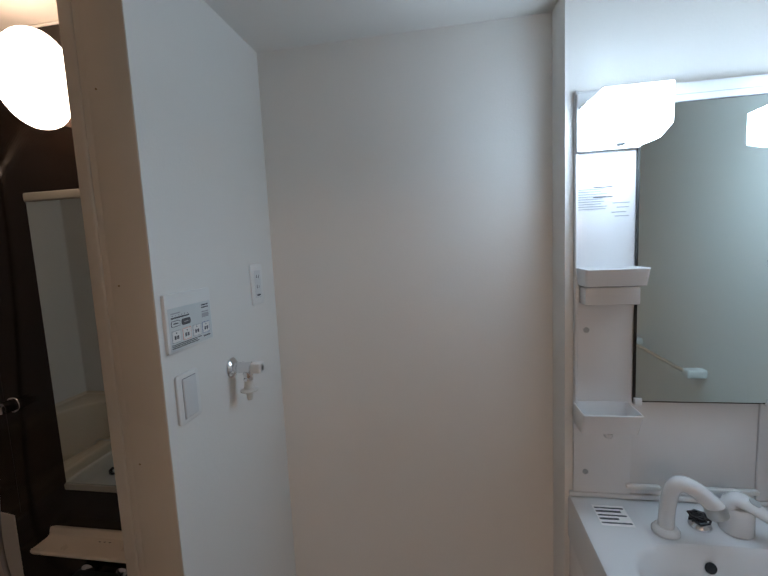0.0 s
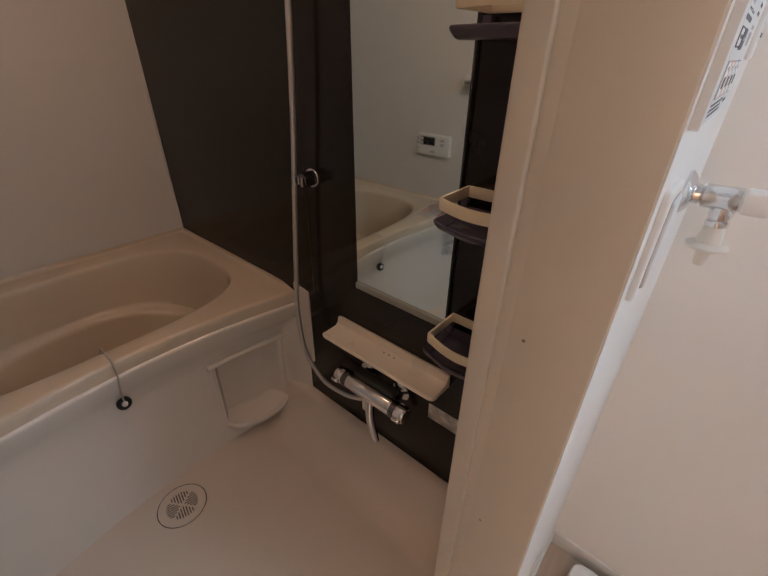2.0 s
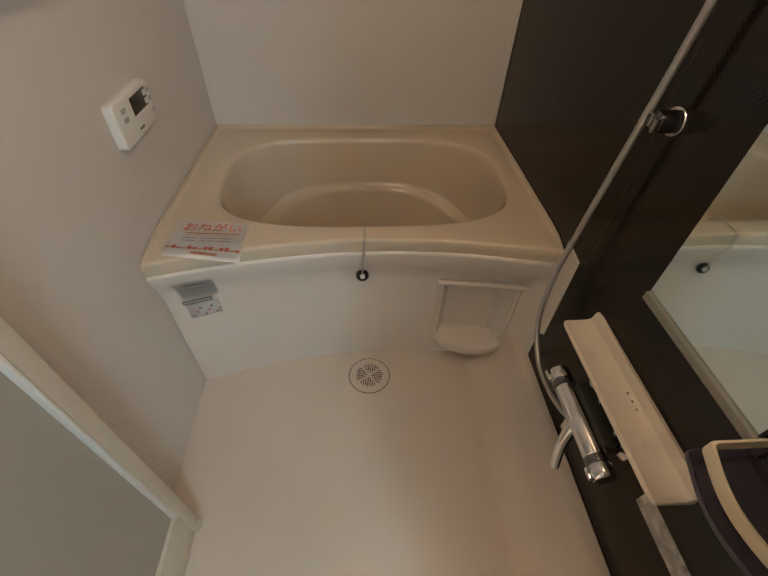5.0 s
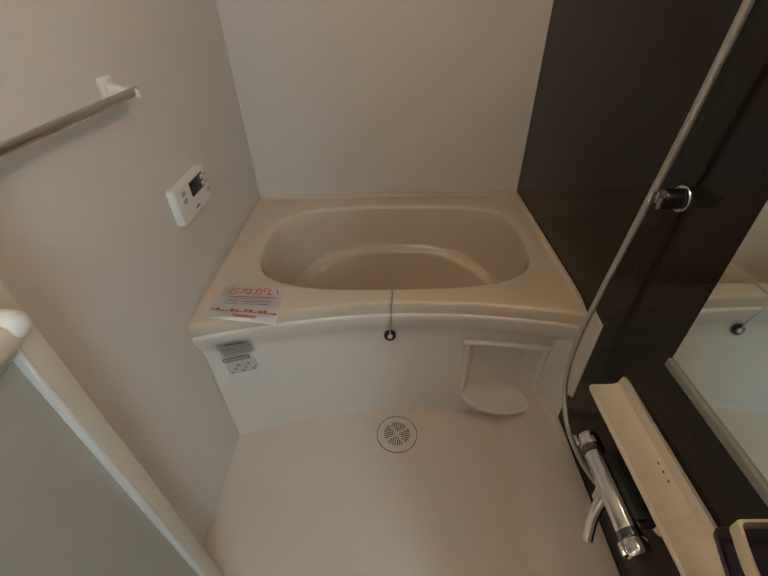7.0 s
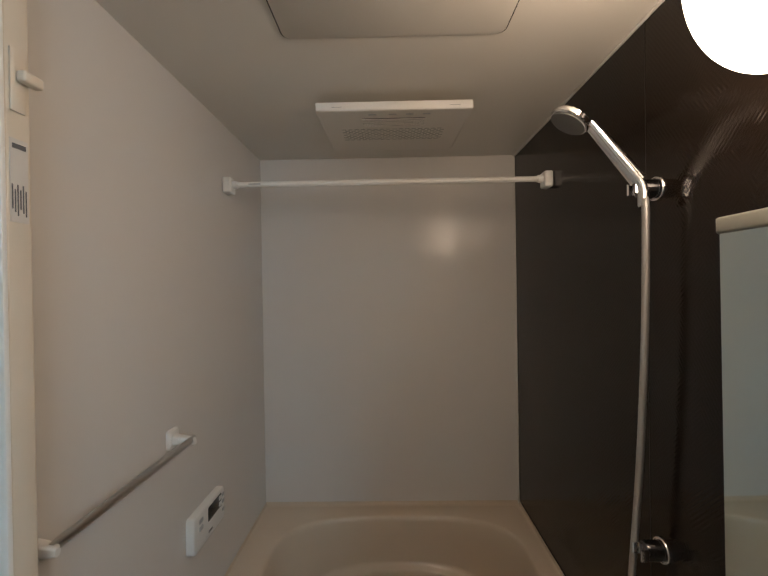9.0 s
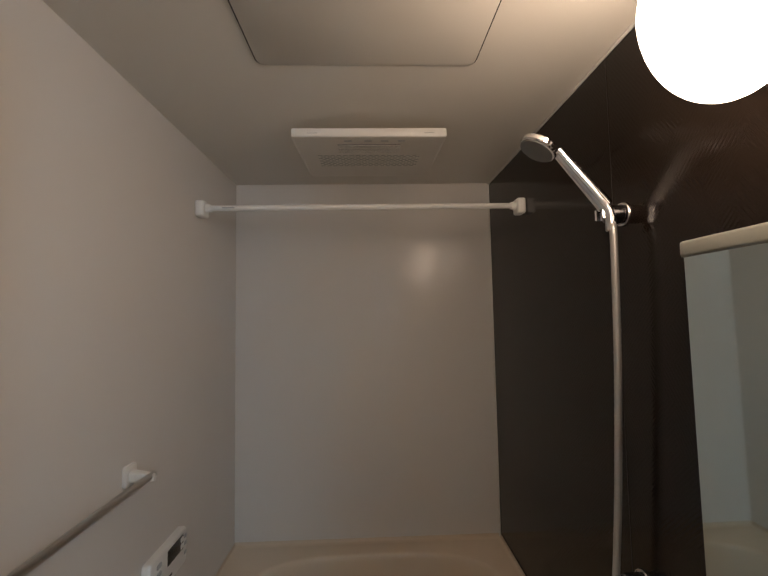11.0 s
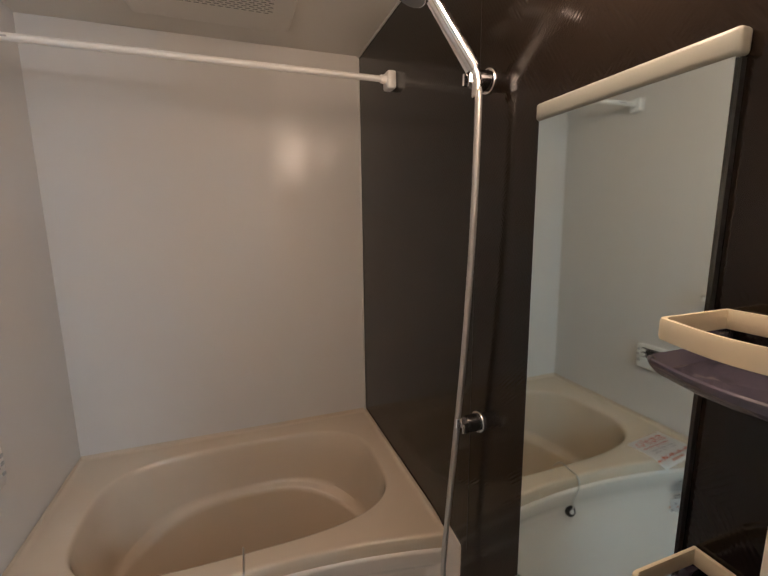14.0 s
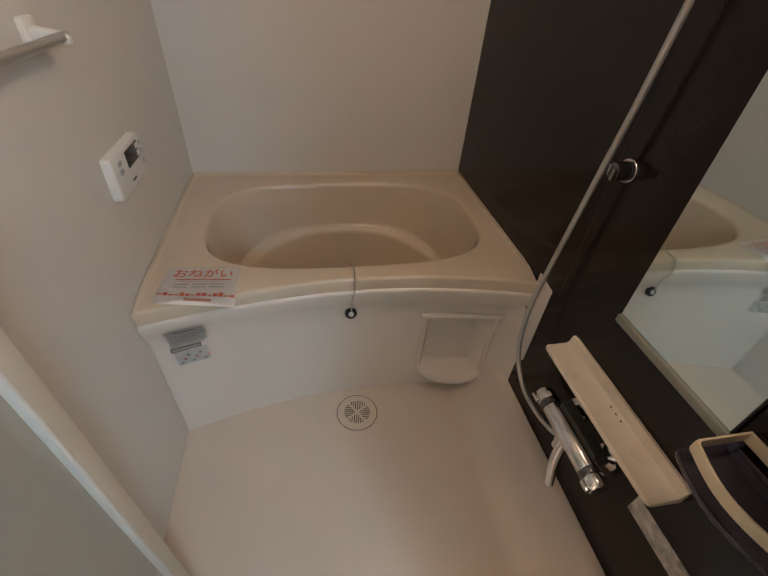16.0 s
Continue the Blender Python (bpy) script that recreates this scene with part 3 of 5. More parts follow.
# ---------------------------------------------------------------- on the dark wall
mirror = thing("wall_mirror", (-0.90, BY1, 0.70), "tall narrow bathroom mirror with grey plastic rails", "mirror")
MX0, MX1, MZ0, MZ1 = -1.031, -0.750, 0.718, 1.594
part("back", box(MX0, MX1, BY1 - 0.004, BY1 - 0.0005, MZ0, MZ1), M_GAP, mirror, smooth=False)
part("edge", box(MX0 - 0.0022, MX0 - 0.0002, BY1 - 0.0085, BY1 - 0.0005, MZ0 + 0.002, MZ1 - 0.004), M_BLACK, mirror, "dark edge strip", smooth=False)
part("edge", box(MX1 + 0.0002, MX1 + 0.0022, BY1 - 0.0085, BY1 - 0.0005, MZ0 + 0.002, MZ1 - 0.004), M_BLACK, mirror, smooth=False)
part("glass", loft([[Vector((x, BY1 - h - 0.006 * (z - MZ0), z)) for x, z in ((MX0, MZ0), (MX1, MZ0), (MX1, MZ1), (MX0, MZ1))] for h in (0.0045, 0.0095)]), M_MIRROR, mirror, "silvered mirror glass", smooth=False)
part("top_rail", box(MX0 - 0.004, MX1 + 0.006, BY1 - 0.020, BY1 - 0.0005, MZ1 - 0.004, MZ1 + 0.023, 0.005, 3), M_RAIL, mirror, "grey plastic rail")
part("bottom_rail", box(MX0 - 0.003, MX1 + 0.004, BY1 - 0.016, BY1 - 0.0005, MZ0 - 0.017, MZ0 + 0.002, 0.003, 3), M_RAIL, mirror, "grey plastic rail")


# long soap shelf over the mixer
def counter():
    x0, x1 = -1.118, -0.722
    ring = []
    for y, z in ((1.0995, 0.565), (1.0915, 0.566), (1.0885, 0.558), (1.086, 0.545), (1.078, 0.5385), (1.035, 0.5365), (1.024, 0.538), (1.0195, 0.535), (1.021, 0.528), (1.03, 0.523), (1.0995, 0.520)):
        ring.append((y, z))

    def at(x, f):
        return [Vector((x, 1.0995 - (1.0995 - y) * f, 0.54 + (z - 0.54) * (1 if f == 1 else 0.9))) for y, z in ring]
    return loft([at(x0, 0.93), at(x0 + 0.006, 0.99), at(x0 + 0.014, 1), at(x1 - 0.014, 1), at(x1 - 0.006, 0.99), at(x1, 0.93)])


shelf = thing("soap_counter", (-0.92, BY1, 0.54), "long cream plastic shelf over the shower mixer", "shelf")
part("board", counter(), M_SHELF, shelf)
for dx in (-0.018, 0.0, 0.018):
    part("drain_hole", lathe((-0.905 + dx, 1.080, 0.5372), (0, 0, 1), [(0, 0.0034), (0.0025, 0.0034)], 12), M_GAP, shelf, "small dark drain hole")


# corner trays with a smoked pan below
def tray_outline(e, back=1.0985):
    """The tray in plan, grown by e at its free sides; the front bows out."""
    x0, x1, yf, rad, n = -0.735 - e, -0.571 + e, 0.990 - e, 0.010 + max(0.0, e), 12
    pts = [(x1, back), (x0, back)]
    pts += [(x0 + rad + rad * math.cos(radians(180 + 18 * k)), yf + rad + rad * math.sin(radians(180 + 18 * k))) for k in range(6)]
    for k in range(1, n):
        f = k / n
        pts.append((x0 + rad + (x1 - x0 - 2 * rad) * f, yf - 0.016 * math.sin(f * math.pi)))
    pts += [(x1 - rad + rad * math.cos(radians(270 + 18 * k)), yf + rad + rad * math.sin(radians(270 + 18 * k))) for k in range(6)]
    return pts


def ring_band(outer, inner, z0, z1):
    soft = 0.003
    mid_o = [((a * 0.85 + c * 0.15), (b * 0.85 + d * 0.15)) for (a, b), (c, d) in zip(outer, inner)]
    mid_i = [((a * 0.15 + c * 0.85), (b * 0.15 + d * 0.85)) for (a, b), (c, d) in zip(outer, inner)]
    rows = [(mid_i, z0), (mid_o, z0), (outer, z0 + soft), (outer, z1 - soft), (mid_o, z1), (mid_i, z1), (inner, z1 - soft), (inner, z0 + soft), (mid_i, z0)]
    return loft([[Vector((a, b, z)) for a, b in r] for r, z in rows], False, False)


def corner_tray(z):
    th = thing("corner_tray", (-0.655, 1.05, z), "cream framed wall tray with a smoked clear pan", "tray", "trays on the dark wall")
    outer, inner = tray_outline(0.0), tray_outline(-0.005, 1.0925)
    part("frame", ring_band(outer, inner, z - 0.0125, z + 0.0085), M_CREAM, th, "cream plastic frame")
    cx, cy = -0.655, 1.045

    def lv(e, zz, f=1.0, back=1.0985):
        return [Vector((cx + (a - cx) * f, cy + (b - cy) * (f if b < cy else 1.0), zz)) for a, b in tray_outline(e, back)]
    part("pan", loft([lv(0.0, z - 0.0500, 0.93), lv(0.002, z - 0.0470, 0.97), lv(0.005, z - 0.0405), lv(0.007, z - 0.0365), lv(0.007, z - 0.0335), lv(0.005, z - 0.0320),
                      lv(0.002, z - 0.0345, 1.0, 1.096), lv(0.000, z - 0.0430, 0.97, 1.094), lv(-0.004, z - 0.0470, 0.94, 1.090)]), M_SMOKE, th, "smoked violet clear pan")
    part("pan_rib", box(-0.722, -0.590, 1.080, 1.0835, z - 0.0468, z - 0.028, 0.001), M_SMOKE, th, "clear upstand of the pan")
    for x in (-0.7375, -0.5845):
        part("post", box(x, x + 0.012, 1.080, 1.0975, z - 0.036, z - 0.0152, 0.001), M_SMOKE, th)
    return th


for z in (1.326, 1.034, 0.740):
    corner_tray(z)

# label strip under the shelf
strip = thing("warning_label", (-0.66, BY1, 0.405), "narrow clear printed label on the dark wall", "label")
part("film", box(-0.775, -0.56, BY1 - 0.0012, BY1 - 0.0002, 0.374, 0.428), M_STRIP, strip, smooth=False)
for i in range(9):
    for j in range(2):
        x = -0.768 + i * 0.0225
        part("print", box(x, x + 0.018 - 0.004 * ((i * 3 + j) % 3), BY1 - 0.0020, BY1 - 0.0013, 0.387 + j * 0.022, 0.392 + j * 0.022), M_PALE_INK, strip, smooth=False)


# shower: two wall brackets, head, hose
def bracket(x, z):
    th = thing("shower_bracket", (x, BY1, z), "dark chrome shower bracket with a wall ring", "bracket", "shower brackets")
    part("ring", lathe((x, BY1 - 0.0005, z), (0, -1, 0), [(0, 0.0250), (0.003, 0.0250), (0.0045, 0.0240), (0.0045, 0.0222), (0.002, 0.0215)], 36), M_CHROME, th, "thin chrome wall ring")
    part("stem", lathe((x, BY1 - 0.002, z), (0, -1, 0), [(0, 0.0195), (0.006, 0.0192), (0.030, 0.0188), (0.036, 0.0175), (0.039, 0.012)], 32), M_DARKCHROME, th, "dark polished stem")
    bm = bmesh.new()
    n = 22
    rows = []
    for k in range(n + 1):
        a = radians(-240 * (k / n) + 210)
        c, s = math.cos(a), math.sin(a)
        rows.append([Vector((x + 0.004 + (0.0125 + o) * c, BY1 - 0.047 + (0.0125 + o) * s, z + h)) for o, h in ((0, -0.011), (0.0035, -0.011), (0.0035, 0.011), (0, 0.011))])
    vr = [[bm.verts.new(p) for p in r] for r in rows]
    for a, b in zip(vr, vr[1:]):
        for k in range(4):
            bm.faces.new((a[k], a[(k + 1) % 4], b[(k + 1) % 4], b[k]))
    bm.faces.new(vr[0])
    bm.faces.new(vr[-1][::-1])
    part("hook", bm, M_CHROME, th, "open chrome hook")
    return th


bracket(-1.201, 1.704)
bracket(-1.198, 0.970)

head = thing("hand_shower", (-1.205, 1.04, 1.72), "chrome hand shower resting in its bracket", "shower")
GRIP = [Vector((-1.1835, 1.051, 1.718)).lerp(Vector((-1.192, 0.962, 1.836)), k / 14) for k in range(15)]
part("neck", tube(smooth_line([(-1.181, 1.060, 1.688), (-1.182, 1.058, 1.706), (-1.184, 1.050, 1.722)], 6), 0.0095, 16), M_CHROME, head, "slim chrome neck")
part("grip", tube(GRIP, lambda f: 0.0178 - 0.0045 * f, 18, flat=lambda f: 0.88), M_CHROME, head, "polished chrome grip")
FACE = Vector((-0.044, -0.523, -0.85)).normalized()
HC = Vector((-1.200, 0.930, 1.852))
rose = part("spray_head", lathe(HC + FACE * 0.014, -FACE, [(0, 0.038), (0.003, 0.0405), (0.011, 0.0405), (0.015, 0.037), (0.020, 0.022), (0.026, 0.014), (0.027, 0.006)], 40), M_CHROME, head, "round chrome spray head")
part("spray_plate", lathe(HC + FACE * 0.0145, FACE, [(0, 0.0365), (0.002, 0.0355), (0.003, 0.031)], 40), M_GREYPLATE, rose, "grey spray plate")

hose = thing("shower_hose", (-1.1, 1.03, 0.36), "long silver shower hose looping down to the mixer", "hose")
HLINE = smooth_line([(-1.178, 1.060, 1.690), (-1.175, 1.060, 1.635), (-1.183, 1.060, 1.40), (-1.204, 1.060, 1.145), (-1.228, 1.058, 0.93), (-1.250, 1.052, 0.70),
                     (-1.258, 1.046, 0.53), (-1.228, 1.040, 0.395), (-1.145, 1.034, 0.330), (-1.050, 1.030, 0.335), (-0.985, 1.028, 0.360), (-0.955, 1.028, 0.380)], 36)
part("sleeve", tube(HLINE, 0.0068, 12, ribs=0.0004), M_HOSE, hose)
part("nut", lathe((-1.181, 1.060, 1.664), (0, 0, 1), [(0, 0.0085), (0.002, 0.0105), (0.030, 0.0105), (0.034, 0.009)], 20), M_CHROME, hose, "chrome hose nut")

# mixer tap
mixer = thing("shower_mixer", (-0.93, BY1, 0.41), "chrome thermostatic shower mixer with spout", "tap")
MY, MZ = 1.032, 0.410
part("barrel", lathe((-1.018, MY, MZ), (1, 0, 0), [(0, 0.0225), (0.003, 0.0245), (0.165, 0.0245), (0.168, 0.0225)], 36), M_CHROME, mixer)
for x0, way in ((-1.022, -1), (-0.846, 1)):
    part("collar", lathe((x0, MY, MZ), (way, 0, 0), [(-0.004, 0.0252), (0.0, 0.0256), (0.010, 0.0256), (0.012, 0.0245)], 36), M_DARKCHROME, mixer, "printed dark dial collar")
    knob = part("handle", lathe((x0 + way * 0.012, MY, MZ), (way, 0, 0), [(0, 0.0235), (0.004, 0.0255), (0.026, 0.0245), (0.031, 0.021), (0.033, 0.012)], 36), M_CHROME, mixer, "chrome dial handle")
    part("lug", box(min(x0 + way * 0.016, x0 + way * 0.042), max(x0 + way * 0.016, x0 + way * 0.042), MY - 0.034, MY - 0.021, MZ - 0.004, MZ + 0.006, 0.003), M_CHROME, knob)
part("back_plate", box(-1.012, -0.862, MY + 0.014, MY + 0.045, MZ + 0.002, MZ + 0.030, 0.004), M_SHIELD, mixer, "dark green-grey heat-shield cover")
for x in (-1.0, -0.872):
    part("union", lathe((x, BY1 - 0.0005, MZ), (0, -1, 0), [(0, 0.030), (0.004, 0.030), (0.010, 0.022), (0.014, 0.017), (0.055, 0.017)], 28), M_CHROME, mixer, "chrome wall union")
part("outlet", lathe((-0.945, MY, MZ - 0.018), (0, -0.15, -1), [(0, 0.015), (0.02, 0.0145), (0.030, 0.012), (0.044, 0.011)], 24), M_CHROME, mixer, "chrome hose outlet")
part("spout", tube(smooth_line([(-0.930, MY - 0.006, MZ - 0.018), (-0.922, MY - 0.016, MZ - 0.046), (-0.911, MY - 0.024, MZ - 0.078), (-0.896, MY - 0.028, MZ - 0.114), (-0.884, MY - 0.029, MZ - 0.146)], 8), lambda f: (0.0135 - 0.0025 * f) * min(1.0, 0.45 + 14 * (1 - f)), 18, flat=lambda f: 0.8), M_CHROME, mixer, "slanted chrome spout")

# drying rod
rail = thing("drying_rod", (-1.727, 0.55, 1.866), "white laundry drying rod between the walls", "rod")
part("tube", rod((-1.727, 0.016, 1.866), (-1.727, 1.084, 1.866), 0.0092, 24), M_WHITE, rail)
for y0, way in ((BY0, 1), (BY1, -1)):
    ya, yb = y0 + way * 0.0005, y0 + way * 0.030
    sock = box(-1.751, -1.703, min(ya, yb), max(ya, yb), 1.836, 1.889, 0.007, 3)
    add_lathe(sock, (-1.727, y0 + way * 0.029, 1.866), (0, way, 0), [(0, 0.0135), (0.016, 0.0125), (0.018, 0.0105)], 24)
    part("socket", sock, M_WHITE, rail, "white block-shaped end socket")
part("print", box(-1.7182, -1.7172, 0.085, 0.125, 1.863, 1.867), M_PALE_INK, rail)

# ---------------------------------------------------------------- on the left wall
bar = thing("towel_bar", (-1.17, BY0, 1.13), "grey towel bar on white wall brackets", "towel bar")
part("tube", rod((-1.385, 0.052, 1.138), (-0.955, 0.052, 1.138), 0.0082, 20), M_SATIN, bar, "satin grey tube")
for xc in (-1.372, -0.957):
    def foot(e, h):
        return [on_left(a, b, h) for a, b in rounded(xc - 0.022 + e, xc + 0.022 - e, 1.122 - 0.004 + e, 1.166 - e, 0.007)]
    part("bracket", loft([foot(0, 0.0003), foot(0, 0.007), foot(0.003, 0.010)]), M_WHITE, bar, "white plastic bracket")
    part("arm", loft([[on_left(a, b, h) for a, b in rounded(xc - 0.013 + 0.002 * k, xc + 0.013 - 0.002 * k, 1.127, 1.152 - 0.003 * k, 0.005)] for k, h in enumerate((0.009, 0.030, 0.050, 0.060, 0.063))]), M_WHITE, bar, "white plastic arm")

remote = thing("bath_remote", (-1.53, BY0, 0.85), "white water heater remote control with a dark screen", "control panel")


def slab(x0, x1, z0, z1, h0, h1, r, e):
    return loft([[on_left(a, b, h) for a, b in rounded(x0 + i, x1 - i, z0 + i, z1 - i, r)] for i, h in ((0, h0), (0, h1 - e), (e * 0.4, h1 - e * 0.35), (e, h1))])


part("body", slab(-1.631, -1.436, 0.797, 0.897, 0.0003, 0.022, 0.010, 0.004), M_WHITE, remote)
part("screen", slab(-1.607, -1.519, 0.845, 0.885, 0.0215, 0.0232, 0.002, 0.0006), M_SCREEN, remote, "dark display")
for xb, zb, w, h in ((-1.487, 0.868, 0.022, 0.012), (-1.487, 0.848, 0.022, 0.012), (-1.627, 0.868, 0.014, 0.010), (-1.627, 0.848, 0.014, 0.010), (-1.627, 0.822, 0.014, 0.010)):
    part("button", slab(xb, xb + w, zb, zb + h, 0.0215, 0.0240, 0.003, 0.0008), M_BUTTON, remote, "small grey button")
for zb in (0.867, 0.849):
    part("key", slab(-1.605, -1.589, zb, zb + 0.013, 0.0229, 0.0244, 0.003, 0.0006), M_WHITE, remote, "white key at the display edge")
part("mark", slab(-1.545, -1.520, 0.812, 0.817, 0.0215, 0.0228, 0.001, 0.0004), M_INK, remote)

# ---------------------------------------------------------------- folding door, folded open
door = thing("folding_door", (-0.72, 0.08, 0.02), "folded-open bathroom door with cream stiles and grey pane", "door")
DX0, DX1, DY = -0.886, -0.556, 0.100
for y1 in (DY,):
    part("stile", box(DX0, DX0 + 0.036, y1 - 0.030, y1, 0.022, 1.955, 0.004, 3), M_FRAME, door, "cream end stile")
    part("stile", box(DX1 - 0.036, DX1, y1 - 0.030, y1, 0.022, 1.955, 0.004, 3), M_FRAME, door)
    part("edge_strip", box(DX0 + 0.0365, DX0 + 0.043, y1 - 0.016, y1 + 0.0015, 0.168, 1.920, 0.001), M_WHITE, door, "bright white glazing bead")
    part("rail", box(DX0 + 0.036, DX1 - 0.036, y1 - 0.028, y1 - 0.002, 1.917, 1.953, 0.003), M_FRAME, door)
    part("rail", box(DX0 + 0.036, DX1 - 0.036, y1 - 0.028, y1 - 0.002, 0.024, 0.168, 0.003), M_FRAME, door, "deep cream bottom rail")
    for zg in (0.078, 0.120):
        part("groove", box(DX0 + 0.037, DX1 - 0.037, y1 - 0.0022, y1 - 0.0012, zg, zg + 0.0025), M_PLASTICGREY, door, "fine groove", smooth=False)
    part("pane", box(DX0 + 0.034, DX1 - 0.034, y1 - 0.018, y1 - 0.012, 0.166, 1.919), M_LEAF, door, "matt grey plastic pane", smooth=False)
part("back_leaf", box(DX0 + 0.006, DX1, DY - 0.066, DY - 0.036, 0.022, 1.955, 0.004), M_FRAME, door, "second cream leaf folded behind")
part("foot", box(DX0 + 0.004, DX0 + 0.030, DY - 0.040, DY + 0.006, 0.0085, 0.030, 0.004), M_FRAME, door, "small guide foot")
grip = part("handle", box(DX0 + 0.040, DX1 - 0.036, DY - 0.010, DY + 0.004, 0.950, 1.070, 0.003), M_FRAME, door, "cream handle plate with a bar")
part("post", lathe((DX0 + 0.056, DY + 0.0045, 1.010), (0, 1, 0), [(0, 0.019), (0.030, 0.0185), (0.042, 0.0165), (0.048, 0.011), (0.050, 0.004)], 28), M_WHITE, grip, "rounded handle end")
part("grip_bar", box(DX0 + 0.056, DX1 - 0.030, DY + 0.026, DY + 0.050, 0.987, 1.021, 0.009, 3), M_FRAME, grip, "rounded grip bar")
lock = part("lock_plate", box(DX0 + 0.010, DX0 + 0.030, DY + 0.0003, DY + 0.003, 1.735, 1.812, 0.001), M_FRAME, door, "slim lock plate")
part("lock_knob", box(DX0 - 0.004, DX0 + 0.024, DY + 0.003, DY + 0.015, 1.772, 1.786, 0.003, 3), M_FRAME, lock, "sliding lock knob")
door_label = part("label", box(DX0 + 0.007, DX0 + 0.031, DY + 0.0004, DY + 0.0012, 1.600, 1.702), M_SILVER, door, "grey printed label")
for k in range(6):
    part("print", box(DX0 + 0.010 + 0.0036 * k, DX0 + 0.0115 + 0.0036 * k, DY + 0.0013, DY + 0.0018, 1.608 + 0.004 * (k % 3), 1.640 + 0.006 * (k % 2)), M_INK, door_label, smooth=False)
part("print", box(DX0 + 0.010, DX0 + 0.028, DY + 0.0013, DY + 0.0018, 1.690, 1.696), M_INK, door_label, smooth=False)

# ---------------------------------------------------------------- ceiling fan and heater
fan = thing("ceiling_dryer", (-1.72, 0.575, BZ1), "flat white bathroom dryer unit under the ceiling", "ventilator")
FX0, FX1, FY0, FY1 = -1.935, -1.530, 0.347, 0.803


def fan_ring(e, z0, slope):
    return [Vector((a, b, z0 + slope * (FX1 - a))) for a, b in rounded(FX0 + e, FX1 - e, FY0 + e, FY1 - e, 0.014)]


part("neck", loft([fan_ring(0.10, BZ1 - 0.0005, 0), fan_ring(0.10, BZ1 - 0.022, 0)]), M_CEIL, fan)
fan_cover = part("cover", loft([fan_ring(0.004, BZ1 - 0.029, 0.06), fan_ring(0, BZ1 - 0.032, 0.06), fan_ring(0, BZ1 - 0.046, 0.06), fan_ring(0.004, BZ1 - 0.050, 0.06), fan_ring(0.010, BZ1 - 0.0505, 0.06)]), M_CEIL, fan)
part("front_lip", box(FX1 - 0.002, FX1 + 0.004, FY0 + 0.002, FY1 - 0.002, BZ1 - 0.0500, BZ1 - 0.0250, 0.003), M_WHITE, fan_cover, "bright white front lip")


def under(a, b, h=0.0):
    return Vector((a, b, BZ1 - 0.0507 + 0.06 * (FX1 - a) - h))


def flat_box(x0, x1, y0, y1, h):
    return loft([[under(x1, y1, -0.001), under(x0, y1, -0.001), under(x0, y0, -0.001), under(x1, y0, -0.001)], [under(x1, y1, h), under(x0, y1, h), under(x0, y0, h), under(x1, y0, h)]])


part("grille_recess", flat_box(-1.665, -1.590, 0.478, 0.670, 0.0006), M_GAP, fan_cover, "dark outlet behind the grille", smooth=False)
for k in range(6):
    x = -1.662 + k * 0.0125
    part("slat", flat_box(x, x + 0.0050, 0.478, 0.670, 0.0026), M_CEIL, fan_cover, smooth=False)
# wide perforated intake: rows of short slots
slots = bmesh.new()
for row in range(9):
    x = -1.800 + row * 0.0135
    for k in range(16):
        y = 0.405 + k * 0.0208 + (0.0104 if row % 2 else 0.0)
        top = [slots.verts.new(under(a, b, 0.0007)) for a, b in ((x, y), (x + 0.0045, y), (x + 0.0045, y + 0.014), (x, y + 0.014))]
        low = [slots.verts.new(v.co + Vector((0, 0, 0.002))) for v in top]
        slots.faces.new(top)
        for i in range(4):
            slots.faces.new((top[i], top[(i + 1) % 4], low[(i + 1) % 4], low[i]))
part("intake_slots", slots, M_RAIL, fan_cover, "rows of short dark intake slots", smooth=False)
for y in (0.50, 0.56, 0.61, 0.66):
    part("mark", flat_box(-1.565, -1.557, y, y + 0.022, 0.0005), M_PALE_INK, fan_cover, smooth=False)
for y in (0.395, 0.735):
    part("notch", box(FX1 + 0.003, FX1 + 0.0044, y, y + 0.03, BZ1 - 0.041, BZ1 - 0.0395), M_PALE_INK, fan_cover, smooth=False)

# ---------------------------------------------------------------- on the floor and the tub
DRX, DRY = -1.331, 0.572
dz = floor_z(DRX, DRY)
drain = thing("floor_drain", (DRX, DRY, dz), "round cream slotted floor drain cover", "drain")
drain_rim = part("rim", lathe((DRX, DRY, dz - 0.003), (0, 0, 1), [(0, 0.0745), (0.0045, 0.0745), (0.0052, 0.0742), (0.0052, 0.0738), (0.0030, 0.0732), (0.0030, 0.0710), (0.0054, 0.0704), (0.0056, 0.050), (0.0062, 0.0495), (0.0064, 0.048), (0.0055, 0.047), (0.0055, 0.001)], 64), M_FLOOR, drain)
part("groove", lathe((DRX, DRY, dz + 0.0004), (0, 0, 1), [(0.0, 0.0734), (0.0006, 0.0734), (0.0006, 0.0708), (0.0, 0.0708)], 64, caps=False), M_GAP, drain, "fine dark ring joint")
